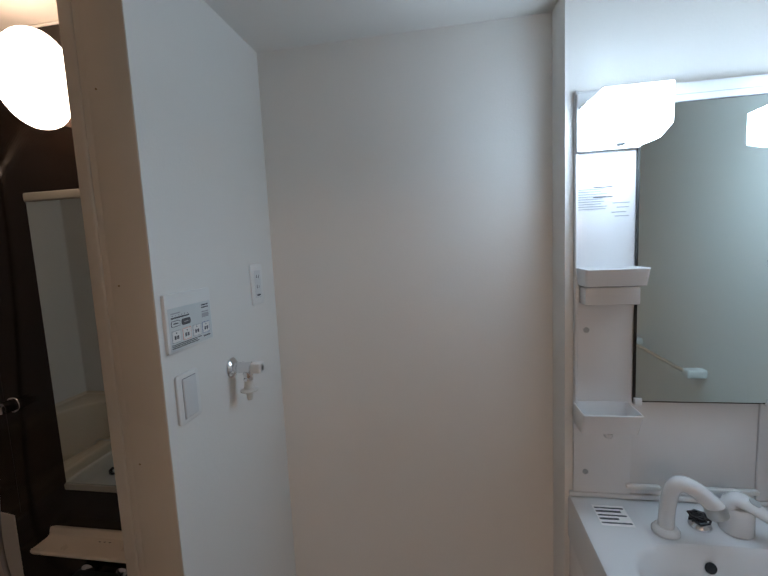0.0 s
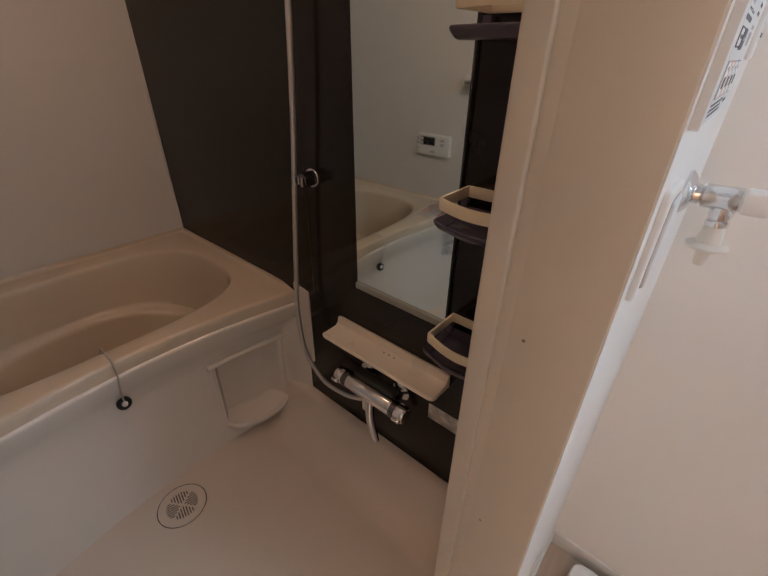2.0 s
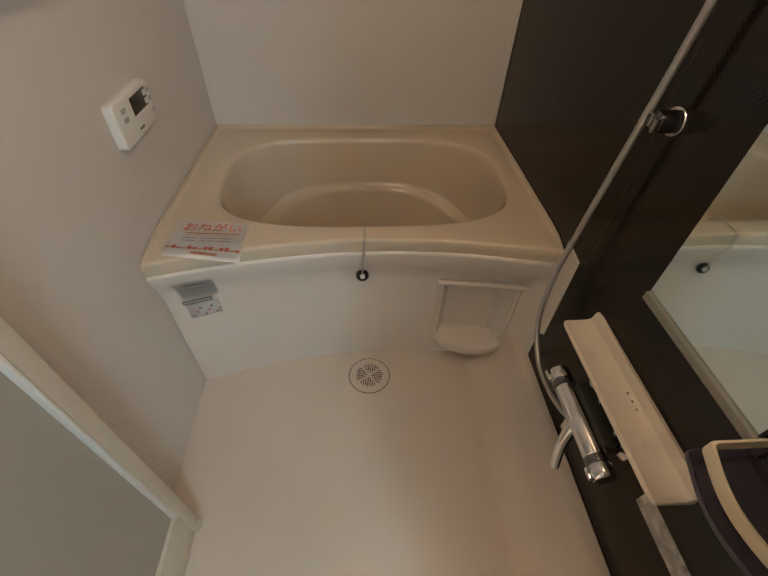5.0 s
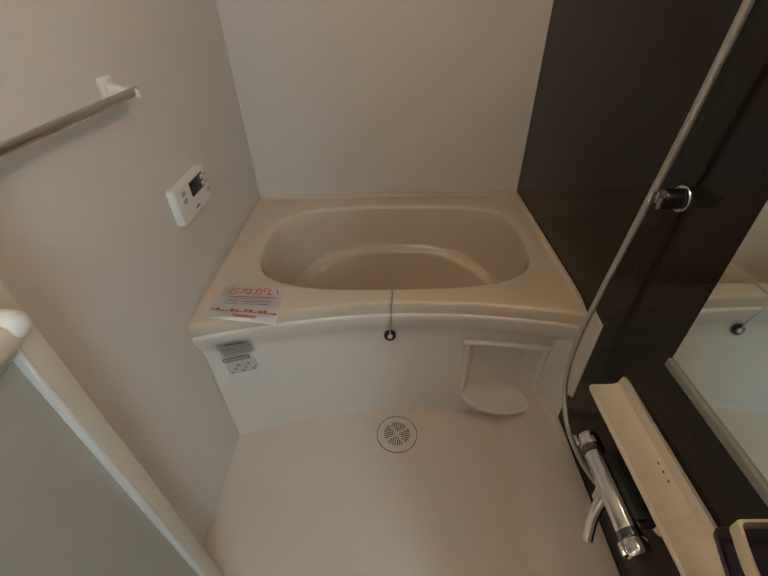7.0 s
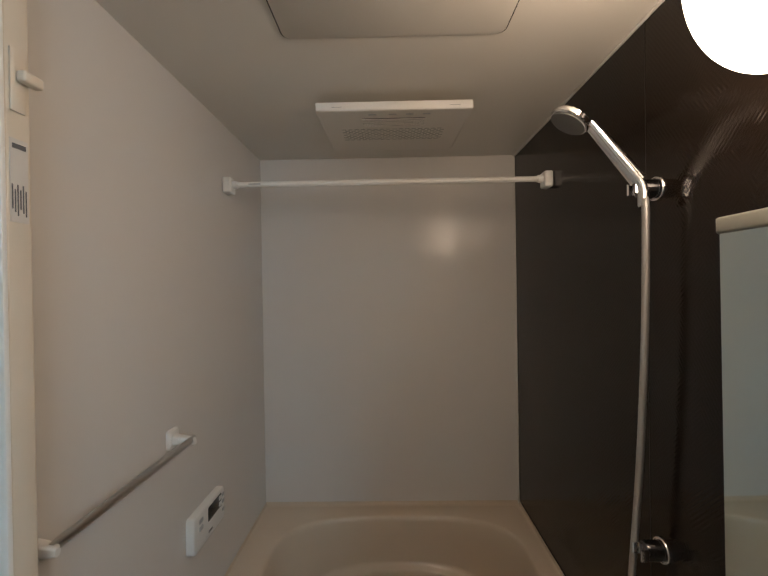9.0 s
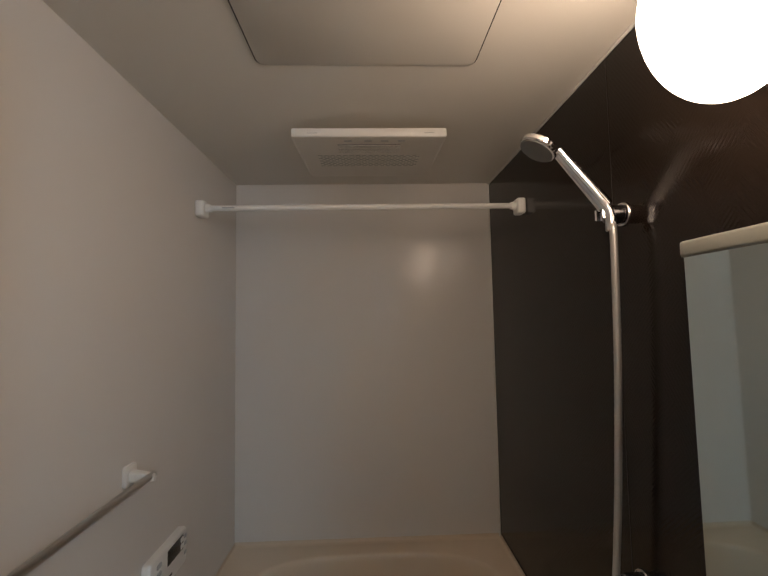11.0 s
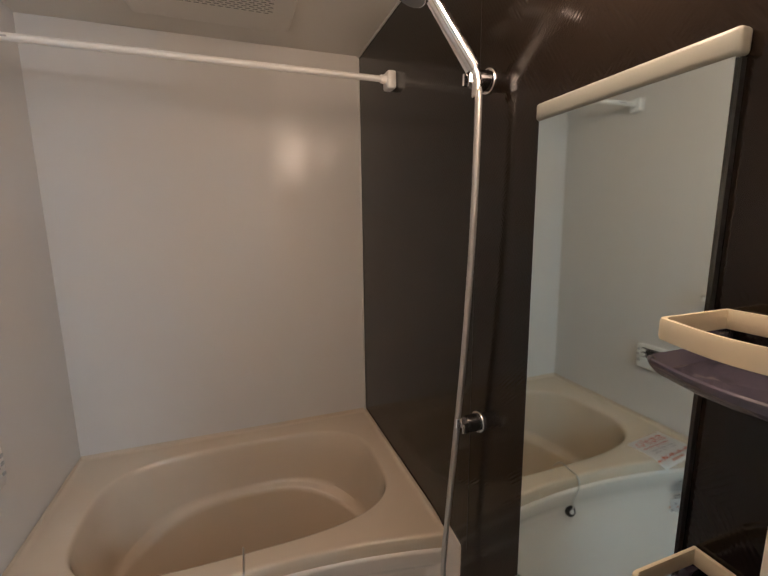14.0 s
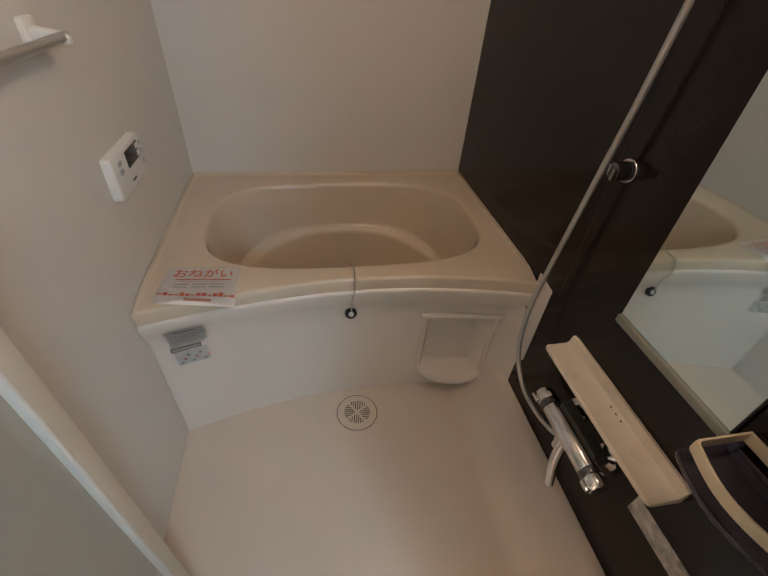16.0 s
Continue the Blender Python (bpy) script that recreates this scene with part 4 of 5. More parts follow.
for q in range(4):
    for k in range(-3, 4):
        a = radians(90 * q - 11.5)
        off = k * 0.0078
        r0 = max(0.007, abs(off) + 0.0045)
        r1 = math.sqrt(max(0.0, 0.0465 ** 2 - off ** 2))
        if r1 - r0 < 0.006:
            continue
        ca, sa = math.cos(a), math.sin(a)
        pts = [(r0, off - 0.0016), (r1, off - 0.0016), (r1, off + 0.0016), (r0, off + 0.0016)]
        part("slot", loft([[Vector((DRX + u * ca - v * sa, DRY + u * sa + v * ca, dz + z)) for u, v in pts] for z in (0.0020, 0.0032)]), M_SLOT, drain_rim, "dark drain slot", smooth=False)

# notice lying on the rim
notice = thing("paper_notice", (-1.43, 0.155, RIM), "white paper notice with red lettering on the tub rim", "notice")
PA, PB = radians(10.0), Vector((-1.404, 0.145, RIM + 0.0025))


def on_paper(u, v, h=0.0):
    """u along the lines of writing, v up the sheet."""
    x = v * math.cos(PA) - u * math.sin(PA) * 0.6
    y = u * math.cos(PA) + v * math.sin(PA) * 0.4
    p = PB + Vector((-x, y, 0))
    lip = front_x(p.y) - 0.018
    p.z += h + (0.0 if p.x < lip else -0.25 * (p.x - lip)) + 0.002 * math.sin(u * 30 + v * 12) * 0.6
    return p


def sheet(u0, u1, v0, v1, h, nu=10, nv=8):
    bm = grid_sheet(lambda u, v: on_paper(u, v, h), span(u0, u1, nu), span(v0, v1, nv))
    bmesh.ops.solidify(bm, geom=bm.faces[:], thickness=0.0003)
    return bm


paper_sheet = part("sheet", sheet(-0.102, 0.096, -0.074, 0.072, 0.0018), M_PAPER, notice, smooth=False)
part("sheet", loft([[on_paper(u, v, 0.0009 - h) for u, v in ((-0.098, -0.081), (0.10, -0.078), (0.10, -0.05), (-0.098, -0.05))] for h in (0, 0.0003)]), M_PAPER, notice, "second sheet showing at the edge", smooth=False)


def letters(text, size, u0, v0, mat, parent, place, spacing=1.0):
    cu = bpy.data.curves.new("letters", "FONT")
    cu.body, cu.size, cu.space_character = text, size, spacing
    cu.offset = size * 0.012
    tmp = bpy.data.objects.new("letters_tmp", cu)
    scene.collection.objects.link(tmp)
    deps = bpy.context.evaluated_depsgraph_get()
    me = bpy.data.meshes.new_from_object(tmp.evaluated_get(deps))
    bpy.data.objects.remove(tmp)
    bm = bmesh.new()
    bm.from_mesh(me)
    for v in bm.verts:
        v.co = place(u0 + v.co.x, v0 + v.co.y)
    return part("lettering", bm, mat, parent, "red handwritten lettering", smooth=False)


letters("おねがい", 0.040, -0.084, 0.030, M_RED, notice, lambda u, v: on_paper(u, v, 0.0026), 1.06)
part("underline", sheet(-0.070, 0.078, 0.016, 0.0195, 0.0025, 8, 1), M_RED, paper_sheet, smooth=False)
part("underline", sheet(-0.062, 0.060, 0.009, 0.0105, 0.0025, 8, 1), M_PALE_RED, paper_sheet, smooth=False)
for v in (-0.004, -0.016):
    for u in (-0.07, -0.02, 0.025):
        part("print", sheet(u, u + 0.040 - 0.1 * abs(v), v, v + 0.0028, 0.0025, 3, 1), M_PALE_INK, paper_sheet, smooth=False)
for k in range(14):
    u = -0.098 + k * 0.014
    part("border_mark", sheet(u, u + 0.0115, -0.050, -0.041 + 0.004 * math.sin(k * 1.9), 0.0025, 2, 1), M_RED if k % 3 else M_PALE_RED, paper_sheet, smooth=False)
part("stamp", sheet(-0.028, 0.040, -0.067, -0.058, 0.0024, 3, 1), M_PALE_RED, paper_sheet, smooth=False)

# stickers on the apron
def sticker_at(y, z, h=0.0):
    return Vector((apron_at(y, z) + 0.0022 + h, y, z))


def decal(y0, y1, z0, z1, h, ny=6, nz=3):
    bm = grid_sheet(lambda y, z: sticker_at(y, z, h), span(y0, y1, ny), span(z0, z1, nz))
    bmesh.ops.solidify(bm, geom=bm.faces[:], thickness=0.0004)
    return bm


tag = thing("caution_sticker", (-1.33, 0.10, 0.42), "silver caution sticker on the bathtub apron", "sticker")
part("film", decal(0.045, 0.139, 0.407, 0.480, 0.0, 8, 10), M_SILVER, tag, smooth=False)
part("print", decal(0.066, 0.122, 0.464, 0.468, 0.0006, 3, 1), M_INK, tag, smooth=False)
for k in range(3):
    part("print", decal(0.055, 0.132 - 0.02 * (k % 2), 0.420 + k * 0.013, 0.4225 + k * 0.013, 0.0006, 3, 1), M_PALE_INK, tag, smooth=False)
tag2 = thing("notice_sticker", (-1.33, 0.12, 0.37), "white sticker with a black boxed line on the apron", "sticker")
part("film", decal(0.046, 0.130, 0.324, 0.380, 0.0), M_PAPER, tag2, smooth=False)
part("bar", decal(0.040, 0.116, 0.383, 0.3985, 0.0004), M_INK, tag2, "black framed bar", smooth=False)
part("bar_face", decal(0.0425, 0.1135, 0.3855, 0.396, 0.0010), M_SILVER, tag2, smooth=False)
for k in range(8):
    part("print", decal(0.054 + 0.010 * k, 0.061 + 0.010 * k, 0.328 + 0.014 * (k % 3), 0.337 + 0.014 * (k % 3), 0.0007, 1, 1), (M_PALE_INK, M_PALE_RED, M_BUTTON)[k % 3], tag2, smooth=False)

# ---------------------------------------------------------------- wall beside the bath door
THIN = 1.0


def wall_slab(y0, y1, z0, z1, h0, h1, r, e):
    return loft([[on_panel(a, b, h * THIN) for a, b in rounded(y0 + i, y1 - i, z0 + i, z1 - i, r, 4)] for i, h in ((0, h0), (0, h1 - e), (e * 0.4, h1 - e * 0.35), (e, h1))])


THIN = 0.5     # the control lies flat on the wall
panel = thing("dryer_control", (WX0, 0.887, 1.27), "white bathroom dryer control panel with printed buttons", "control panel")
PY0, PY1, PZ0, PZ1 = 0.809, 0.966, 1.211, 1.336
panel_body = part("body", wall_slab(PY0, PY1, PZ0, PZ1, 0.0003, 0.016, 0.004, 0.002), M_WHITE, panel)
part("face", wall_slab(PY0 + 0.006, PY1 - 0.004, PZ0 + 0.004, PZ1 - 0.030, 0.0155, 0.0166, 0.002, 0.0004), M_GREYGREEN, panel, "pale grey printed face")


def print_bar(y, z, w, h, mat, up=0.0171, name="print"):
    part(name, wall_slab(PY0 + y, PY0 + y + w, PZ0 + z, PZ0 + z + h, 0.0164, up, min(w, h) * 0.25, 0.0002), mat, panel_body, smooth=False)


print_bar(0.014, 0.082, 0.030, 0.0025, M_PALE_INK)
print_bar(0.014, 0.072, 0.060, 0.0032, M_INK)
for k in range(6):
    print_bar(0.018 + 0.010 * k, 0.0775, 0.0018, 0.002, M_INK)
part("button", wall_slab(PY0 + 0.013, PY0 + 0.041, PZ0 + 0.055, PZ0 + 0.068, 0.016, 0.0178, 0.003, 0.0005), M_INK, panel, "outlined button", smooth=False)
part("button", wall_slab(PY0 + 0.0142, PY0 + 0.0398, PZ0 + 0.0562, PZ0 + 0.0668, 0.0175, 0.0181, 0.003, 0.0002), M_GREYGREEN, panel, smooth=False)
part("button", wall_slab(PY0 + 0.046, PY0 + 0.076, PZ0 + 0.054, PZ0 + 0.068, 0.016, 0.0185, 0.005, 0.0007), M_INK, panel, "dark stop button", smooth=False)
print_bar(0.019, 0.0605, 0.016, 0.0025, M_INK, 0.0185)
print_bar(0.054, 0.060, 0.014, 0.002, M_PALE_INK, 0.0190)
for z in (0.086, 0.080, 0.070, 0.058):
    print_bar(0.118, z, 0.026, 0.0028, M_INK if z > 0.075 else M_PALE_INK)
part("key_outline", wall_slab(PY0 + 0.118, PY0 + 0.144, PZ0 + 0.060, PZ0 + 0.068, 0.016, 0.0174, 0.002, 0.0003), M_PALE_INK, panel_body, smooth=False)
for k in range(4):
    y = 0.012 + k * 0.0345
    part("button", wall_slab(PY0 + y, PY0 + y + 0.028, PZ0 + 0.021, PZ0 + 0.047, 0.016, 0.0180, 0.002, 0.0005), (M_BUTTON, M_PALE_RED, M_BUTTON, M_BLUEGREY)[k], panel, "outlined square button", smooth=False)
    part("button_face", wall_slab(PY0 + y + 0.0012, PY0 + y + 0.0268, PZ0 + 0.0222, PZ0 + 0.0458, 0.0178, 0.0184, 0.002, 0.0002), M_WHITE, panel_body, smooth=False)
    for j in range(2):
        print_bar(y + 0.0065 + 0.008 * j, 0.028, 0.0060, 0.008, M_INK, 0.0188)
    print_bar(y + 0.012, 0.040, 0.003, 0.003, M_INK, 0.0188)
for z, w in ((0.016, 0.10), (0.0125, 0.085), (0.009, 0.09)):
    print_bar(0.010, z, w, 0.0020, M_INK)
print_bar(0.118, 0.013, 0.026, 0.003, M_INK)

THIN = 0.8
switch = thing("light_switch", (WX0, 0.860, 1.105), "white wide rocker light switch", "switch")
switch_plate = part("plate", wall_slab(0.823, 0.898, 1.049, 1.160, 0.0003, 0.0085, 0.008, 0.003), M_WHITE, switch)
part("slot", wall_slab(0.8385, 0.8845, 1.0595, 1.1495, 0.0082, 0.0088, 0.002, 0.0002), M_INK, switch_plate, "dark gap round the rocker", smooth=False)
part("rocker", wall_slab(0.8395, 0.8835, 1.0605, 1.1485, 0.0080, 0.0125, 0.003, 0.002), M_BUTTONWHITE, switch, "broad white rocker")

outlet = thing("wall_outlet", (WX0, 1.215, 1.317), "white wall outlet plate with earth terminal", "outlet")
outlet_plate = part("plate", wall_slab(1.180, 1.250, 1.257, 1.379, 0.0003, 0.0075, 0.007, 0.003), M_WHITE, outlet)
part("insert", wall_slab(1.196, 1.234, 1.277, 1.360, 0.0070, 0.0084, 0.003, 0.0006), M_BUTTONWHITE, outlet)
for y, z, h in ((1.208, 1.336, 0.010), (1.219, 1.336, 0.010), (1.208, 1.306, 0.010), (1.219, 1.306, 0.010)):
    part("slit", wall_slab(y, y + 0.0022, z, z + h, 0.0080, 0.0090, 0.0006, 0.0001), M_INK, outlet_plate, "dark plug slit", smooth=False)
part("cover", wall_slab(1.204, 1.226, 1.283, 1.288, 0.0080, 0.0095, 0.001, 0.0003), M_INK, outlet_plate, "earth terminal slot", smooth=False)

# washing machine tap
TY, TZ = 1.044, 1.112
tap = thing("laundry_tap", (WX0, TY, TZ), "chrome washing machine tap with white handle", "tap")
part("flange", lathe((WX0 + 0.0003, TY, TZ), (1, 0, 0), [(0, 0.0270), (0.003, 0.0270), (0.008, 0.022), (0.012, 0.013), (0.022, 0.0115)], 32), M_CHROME, tap, "round chrome wall flange")
part("body", lathe((WX0 + 0.018, TY, TZ), (1, 0, 0), [(0, 0.0115), (0.004, 0.0150), (0.024, 0.0145), (0.028, 0.0155), (0.040, 0.0155), (0.044, 0.012)], 28), M_CHROME, tap, "polished chrome tap body")
part("handle", box(WX0 + 0.060, WX0 + 0.088, TY - 0.015, TY + 0.015, TZ - 0.013, TZ + 0.015, 0.005, 3), M_WHITE, tap, "white square handle")
part("handle_ring", lathe((WX0 + 0.086, TY, TZ + 0.001), (1, 0, 0), [(0, 0.0105), (0.003, 0.0100), (0.0032, 0.0075), (0.002, 0.0070)], 24), M_WHITE, tap)
part("outlet", lathe((WX0 + 0.046, TY, TZ - 0.010), (0, 0, -1), [(0, 0.0125), (0.012, 0.0125), (0.016, 0.0105), (0.018, 0.0125), (0.024, 0.0125)], 24), M_CHROME, tap, "chrome outlet")
part("nipple", lathe((WX0 + 0.046, TY, TZ - 0.032), (0, 0, -1), [(0, 0.0105), (0.016, 0.0125), (0.024, 0.0145), (0.028, 0.0235), (0.031, 0.0235), (0.034, 0.011), (0.040, 0.0085), (0.052, 0.0080), (0.056, 0.006)], 24), M_PLASTICGREY, tap, "pale plastic hose nipple")

# washing machine pan
wpan = thing("washing_machine_pan", (0.0, 0.975, WZ0), "white plastic washing machine drip pan on the floor", "drip pan")


def pan_ring(e, z):
    return [Vector((a, b, z)) for a, b in rounded(-0.318 + e, 0.322 - e, 0.655 + e, 1.295 - e, 0.03)]


part("tray", loft([pan_ring(0.004, WZ0 + 0.0005), pan_ring(0, WZ0 + 0.004), pan_ring(0.0, WZ0 + 0.050), pan_ring(0.003, WZ0 + 0.056), pan_ring(0.030, WZ0 + 0.057), pan_ring(0.036, WZ0 + 0.054), pan_ring(0.048, WZ0 + 0.022), pan_ring(0.06, WZ0 + 0.020)]), M_WHITE, wpan)

# ---------------------------------------------------------------- vanity
VX0, VX1, VB = 0.488, 1.086, WYV       # unit's sides and the wall behind
CZ = 0.700                             # counter top
vanity = thing("vanity_cabinet", (0.79, 1.0, WZ0), "white washbasin cabinet under a moulded basin top", "cabinet")
part("body", box(VX0 + 0.004, VX1 - 0.002, 0.765, VB - 0.001, WZ0 + 0.06, CZ - 0.125, 0.002), M_VANITY, vanity)
part("plinth", box(VX0 + 0.01, VX1 - 0.008, 0.80, VB - 0.001, WZ0 + 0.0005, WZ0 + 0.0595), M_TRIM, vanity)
for x0, x1 in ((VX0 + 0.006, 0.786), (0.789, VX1 - 0.004)):
    part("door", box(x0, x1, 0.746, 0.7645, WZ0 + 0.065, CZ - 0.13, 0.003), M_VANITY, vanity, "white flat cabinet door")

basin = thing("washbasin", (0.79, 1.0, CZ), "glossy white moulded washbasin counter", "washbasin")


def bowl_ring(sx, sy, z, shift=0.0, n=64, power=3.4):
    out = []
    for k in range(n):
        a = 2 * math.pi * k / n
        c, s = math.cos(a), math.sin(a)
        out.append(Vector((0.795 + 0.232 * sx * math.copysign(abs(c) ** (2 / power), c), 0.900 + shift + 0.135 * sy * math.copysign(abs(s) ** (2 / power), s), z)))
    return out


def square_ring(e, z, n=64):
    out = []
    for k in range(n):
        a = 2 * math.pi * k / n
        c, s = math.cos(a), math.sin(a)
        m = max(abs(c), abs(s))
        out.append(Vector((0.787 + (0.299 - e) * c / m, 0.970 + (0.2395 - e) * s / m, z)))
    return out


part("top", loft([square_ring(0.0, CZ - 0.124), square_ring(0.0, CZ - 0.012), square_ring(0.003, CZ - 0.003), square_ring(0.010, CZ), bowl_ring(1.06, 1.08, CZ - 0.002), bowl_ring(1.0, 1.0, CZ - 0.012), bowl_ring(0.95, 0.93, CZ - 0.05), bowl_ring(0.86, 0.80, CZ - 0.11), bowl_ring(0.6, 0.5, CZ - 0.122)], False, True), M_VANITY, basin)
part("splash_back", box(VX0 + 0.001, VX1 - 0.001, VB - 0.014, VB - 0.001, CZ + 0.0005, CZ + 0.014, 0.004), M_VANITY, basin)
part("overflow", lathe((0.742, 1.0245, CZ - 0.043), (0, -1, 0.25), [(0, 0.0125), (0.002, 0.0120), (0.0022, 0.0095)], 24), M_BLACK, basin, "dark round overflow hole")
tag3 = thing("basin_sticker", (0.57, 1.12, CZ), "white sticker with bold black bars on the counter", "sticker")
part("film", box(0.535, 0.612, 1.085, 1.165, CZ + 0.0003, CZ + 0.0009), M_PAPER, tag3, smooth=False)
for k, w in enumerate((0.07, 0.045, 0.068, 0.06, 0.070)):
    part("print", box(0.538, 0.538 + w, 1.093 + 0.0145 * k, 1.098 + 0.0145 * k + 0.002 * (k % 2), CZ + 0.001, CZ + 0.0014), M_INK, tag3, smooth=False)

faucet = thing("basin_faucet", (0.675, 1.080, CZ), "white arched basin faucet with pull-out spray", "faucet")
part("base", lathe((0.675, 1.080, CZ + 0.0005), (0, 0, 1), [(0, 0.030), (0.004, 0.030), (0.010, 0.026), (0.014, 0.0215)], 28), M_VANITY, faucet)
SP = smooth_line([(0.675, 1.080, CZ + 0.008), (0.677, 1.078, CZ + 0.07), (0.684, 1.073, CZ + 0.115), (0.700, 1.066, CZ + 0.131), (0.724, 1.055, CZ + 0.124), (0.748, 1.043, CZ + 0.103), (0.757, 1.039, CZ + 0.092)], 9)
part("spout", tube(SP, lambda f: 0.0175 + 0.004 * max(0, f - 0.3), 20, flat=lambda f: 0.95), M_VANITY, faucet)
part("spray_tip", lathe((0.753, 1.041, CZ + 0.096), (0.35, -0.2, -1), [(0, 0.0220), (0.022, 0.0215), (0.026, 0.018), (0.027, 0.010)], 24), M_SATIN, faucet, "grey spray tip")
lever = thing("faucet_lever", (0.838, 1.102, CZ), "white single-lever mixer handle on the counter", "faucet lever")
part("body", lathe((0.838, 1.102, CZ + 0.0005), (0, 0, 1), [(0, 0.033), (0.003, 0.034), (0.044, 0.033), (0.056, 0.031), (0.062, 0.027)], 36), M_VANITY, lever)
part("handle", tube(smooth_line([(0.827, 1.112, CZ + 0.062), (0.840, 1.100, CZ + 0.078), (0.866, 1.072, CZ + 0.068), (0.893, 1.042, CZ + 0.050)], 8), lambda f: 0.034 - 0.020 * f, 20, flat=lambda f: 0.55), M_VANITY, lever, "sloping white lever")
part("mark", lathe((0.860, 1.079, CZ + 0.0850), (0.3, -0.35, 1), [(0, 0.012), (0.001, 0.0115)], 20), M_BUTTON, lever, "grey hot and cold mark")
stopper = thing("basin_plug", (0.762, 1.105, CZ), "chrome basin plug and coiled ball chain in film", "plug")
part("cap", lathe((0.762, 1.105, CZ + 0.0005), (0, 0, 1), [(0, 0.024), (0.006, 0.024), (0.014, 0.018), (0.020, 0.008)], 24), M_CHROME, stopper)
coil = [Vector((0.762 + (0.012 + 0.012 * math.sin(k * 0.61)) * math.cos(k * 0.83), 1.105 + (0.012 + 0.012 * math.sin(k * 0.47)) * math.sin(k * 0.83), CZ + 0.018 + 0.010 * abs(math.sin(k * 0.37)))) for k in range(70)]
part("chain", tube(coil, 0.0026, 7, ribs=0.0008), M_BLACK, stopper, "coiled dark chain")

# cabinet back with lamp, shelves and mirror
back = thing("vanity_mirror_unit", (0.79, VB, 0.85), "white vanity back panel with mirror, shelves and lamp", "mirror cabinet")
MIR = 0.972     # the mirror's far end
for dx in (0.0, 0.442):
    part("column", box(VX0 + 0.012 + dx, 0.644 + dx, VB - 0.012, VB - 0.0005, CZ + 0.015, 1.775, 0.002), M_VANITY, back)
part("side_flange", box(VX0 + 0.012, VX0 + 0.019, VB - 0.020, VB - 0.0125, CZ + 0.25, 1.775, 0.002), M_VANITY, back)
part("lower_panel", box(0.6445, 0.9415, VB - 0.008, VB - 0.0005, CZ + 0.015, 0.975, 0.002), M_VANITY, back)
part("mirror", box(0.648, MIR, VB - 0.022, VB - 0.0175, 0.982, 1.722), M_MIRROR, back, "silvered mirror glass", smooth=False)
part("mirror_backing", box(0.6445, MIR, VB - 0.017, VB - 0.0125, 0.977, 1.724), M_GAP, back, smooth=False)
part("top_rail", box(0.6445, MIR, VB - 0.028, VB - 0.0125, 1.7245, 1.766, 0.003), M_VANITY, back)
part("top_groove", box(0.6445, MIR, VB - 0.0284, VB - 0.0270, 1.738, 1.7395), M_PALE_INK, back, smooth=False)
for x in (0.645, 0.948):
    part("mirror_clip", box(x, x + 0.018, VB - 0.027, VB - 0.0085, 0.972, 0.990, 0.002), M_VANITY, back, "small white mirror clip")
part("ledge", box(0.632, 0.715, VB - 0.022, VB - 0.0085, CZ + 0.034, CZ + 0.046, 0.003), M_WHITE, back)
part("ledge", box(0.80, 0.945, VB - 0.022, VB - 0.0085, CZ + 0.034, CZ + 0.046, 0.003), M_WHITE, back)
for z in (1.170, 0.775):
    part("screw_cap", lathe((0.530, VB - 0.0122, z), (0, -1, 0), [(0, 0.0075), (0.001, 0.0075), (0.0014, 0.006), (0.0006, 0.0055)], 20), M_BUTTON, back, "round screw cap", smooth=False)
for k in range(9):
    z = 1.532 - k * 0.0062
    part("print", box(0.508, 0.508 + (0.062, 0.055, 0.070, 0.066, 0.058)[k % 5], VB - 0.0130, VB - 0.0121, z, z + 0.0018), M_PALE_INK, back, smooth=False)
    if k in (0, 4):
        part("print", box(0.545, 0.590, VB - 0.0130, VB - 0.0121, z + 0.0040, z + 0.0062), M_INK, back, smooth=False)
for x0, x1, z0, z1 in ((0.590, 0.630, 1.495, 1.497), (0.600, 0.628, 1.484, 1.486), (0.588, 0.622, 1.472, 1.474), (0.596, 0.628, 1.462, 1.464)):
    part("print", box(x0, x1, VB - 0.0130, VB - 0.0121, z0, z1), M_PALE_INK, back, smooth=False)


def tub_tray(x0, x1, y0, z0, z1, slope):
    def rr(e, z, dy=0.0):
        return [Vector((a, b, z)) for a, b in rounded(x0 + e, x1 - e, y0 + e + dy, VB - 0.0125 - e * 0.8, 0.008, 4)]
    return loft([rr(0.012, z0 + 0.001, slope), rr(0.003, z0 + 0.004, slope * 0.8), rr(0, z1 - 0.002), rr(0.001, z1), rr(0.003, z1), rr(0.005, z0 + 0.012, slope * 0.7), rr(0.014, z0 + 0.006, slope)])


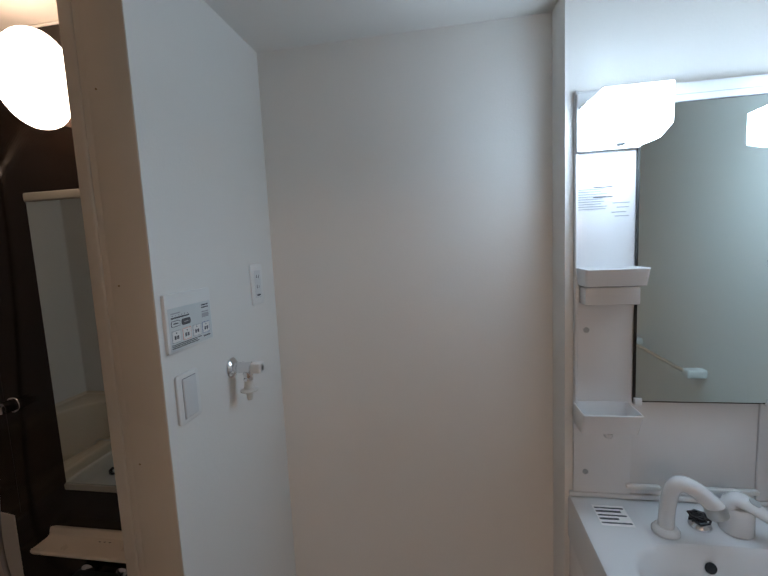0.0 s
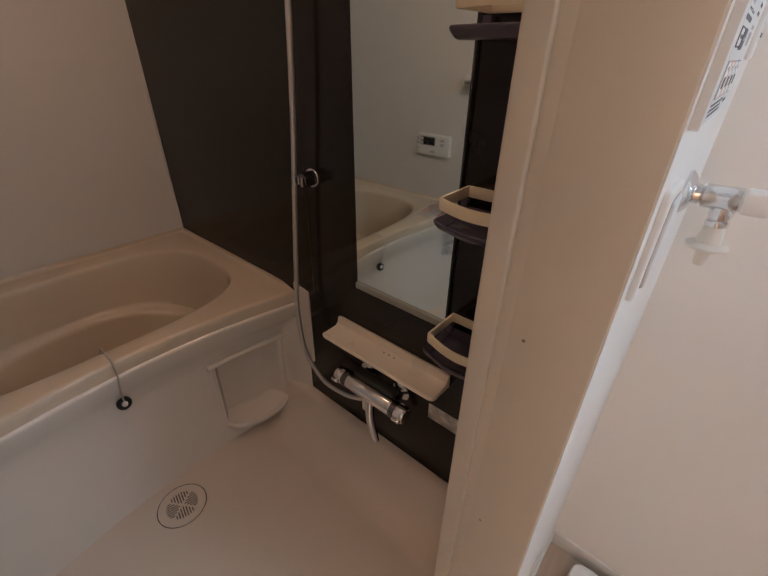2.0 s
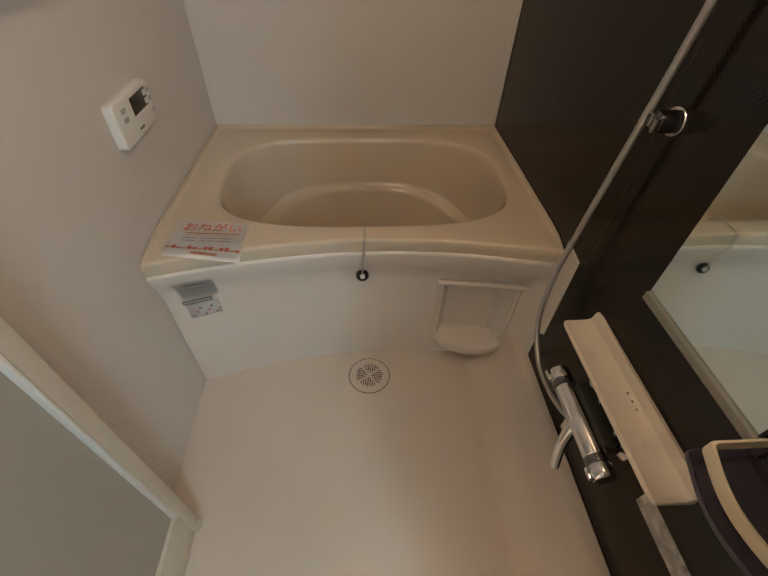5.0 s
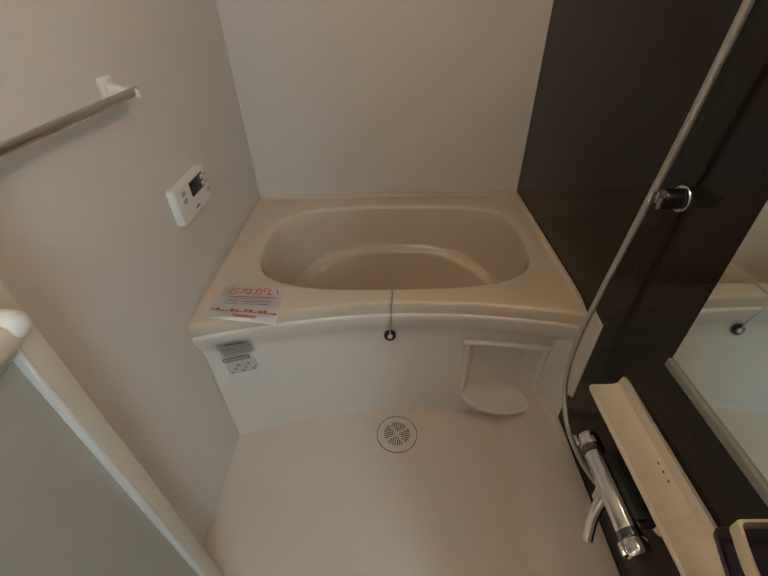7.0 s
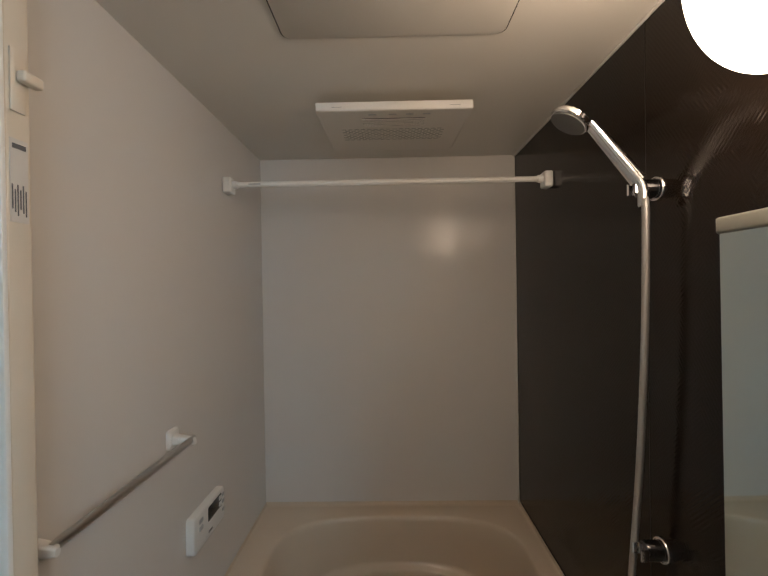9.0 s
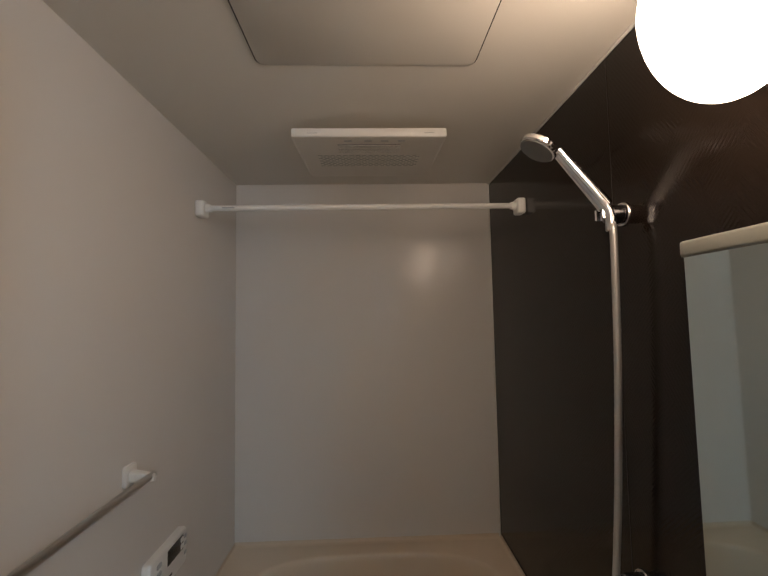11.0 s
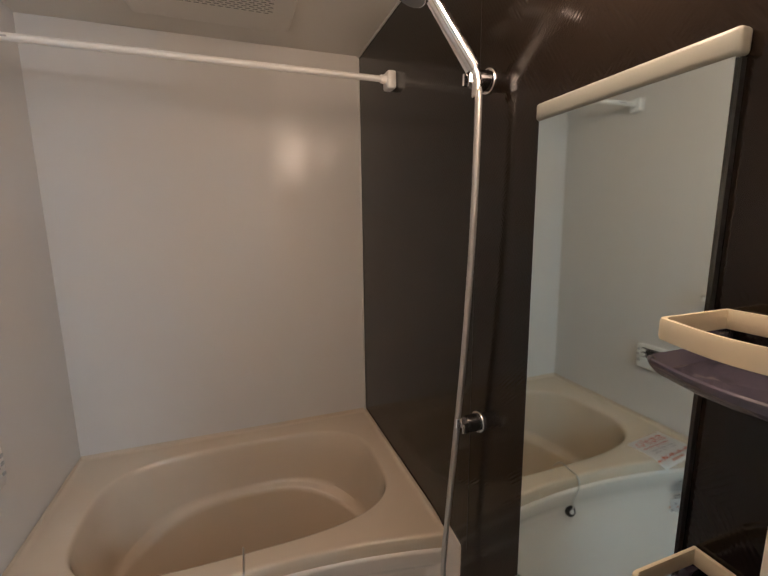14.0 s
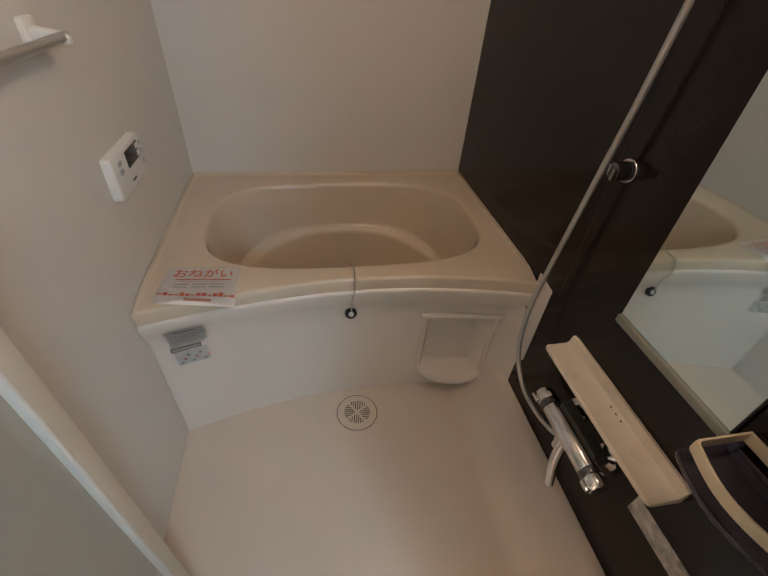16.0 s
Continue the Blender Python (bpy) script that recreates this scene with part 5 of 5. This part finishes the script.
part("shelf", tub_tray(0.503, 0.650, 1.120, 1.288, 1.335, 0.008), M_VANITY, back, "white tray shelf")
part("holder", box(0.512, 0.640, 1.150, VB - 0.0125, 1.242, 1.287, 0.004), M_VANITY, back, "white box under the shelf")
part("shelf", tub_tray(0.495, 0.635, 1.105, 0.914, 0.975, 0.022), M_VANITY, back, "white tray shelf")
part("shelf", tub_tray(0.974, 1.085, 1.120, 1.288, 1.335, 0.008), M_VANITY, back, "white tray shelf")
part("shelf", tub_tray(0.974, 1.085, 1.105, 0.893, 0.940, 0.022), M_VANITY, back, "white tray shelf")
part("drip_nub", lathe((0.566, 1.140, 0.914), (0, 0, -1), [(0, 0.011), (0.008, 0.010), (0.011, 0.007)], 16), M_VANITY, back)


def lamp_shade(x0, x1):
    """A box with a cut lower front edge."""
    side = [(VB - 0.0305, 1.626), (1.079, 1.622), (1.025, 1.640), (1.024, 1.720), (1.026, 1.722), (VB - 0.0305, 1.724)]

    def at(x, f):
        return [Vector((x, 1.15 + (y - 1.15) * f, 1.68 + (z - 1.68) * f)) for y, z in side]
    return loft([at(x0, 0.98), at(x0 + 0.003, 1.0), at(x1 - 0.003, 1.0), at(x1, 0.98)])


for x0, x1 in ((0.506, 0.642), (0.978, 1.084)):
    vlamp = thing("vanity_lamp", ((x0 + x1) / 2, VB, 1.70), "glowing cool white boxy vanity lamp", "lamp", "vanity lamps")
    part("shade", lamp_shade(x0, x1), M_COOL, vlamp, "glowing white shade")
    part("base", box(x0 - 0.006, min(x1 + 0.004, 1.088), VB - 0.0300, VB - 0.0125, 1.624, 1.765, 0.003), M_VANITY, vlamp, "white lamp base")
    # added plate keeps the shade from overlighting the wall and ceiling above
    part("cover", box(x0 - 0.0015, x1 + 0.0015, 1.120, VB - 0.0305, 1.7245, 1.7280, 0.001), M_VANITY, vlamp, "white plate added to block light from the lamp top")
    part("button", lathe(((x0 + x1) / 2 - 0.002, 1.105, 1.6225), (0, -0.25, -1), [(0, 0.011), (0.003, 0.010), (0.005, 0.006)], 20), M_BUTTON, vlamp, "grey switch button")

# ---------------------------------------------------------------- right wall of the washroom
tbar = thing("towel_bar", (WX1, 0.44, 0.895), "slim steel towel bar with white ends", "towel bar")
part("tube", rod((WX1 - 0.055, 0.19, 0.895), (WX1 - 0.055, 0.69, 0.895), 0.0075, 18), M_SATIN, tbar, "slim steel tube")
for y in (0.19, 0.69):
    part("bracket", box(WX1 - 0.066, WX1 - 0.0003, y - 0.020, y + 0.020, 0.880, 0.911, 0.006, 3), M_WHITE, tbar, "white plastic end")
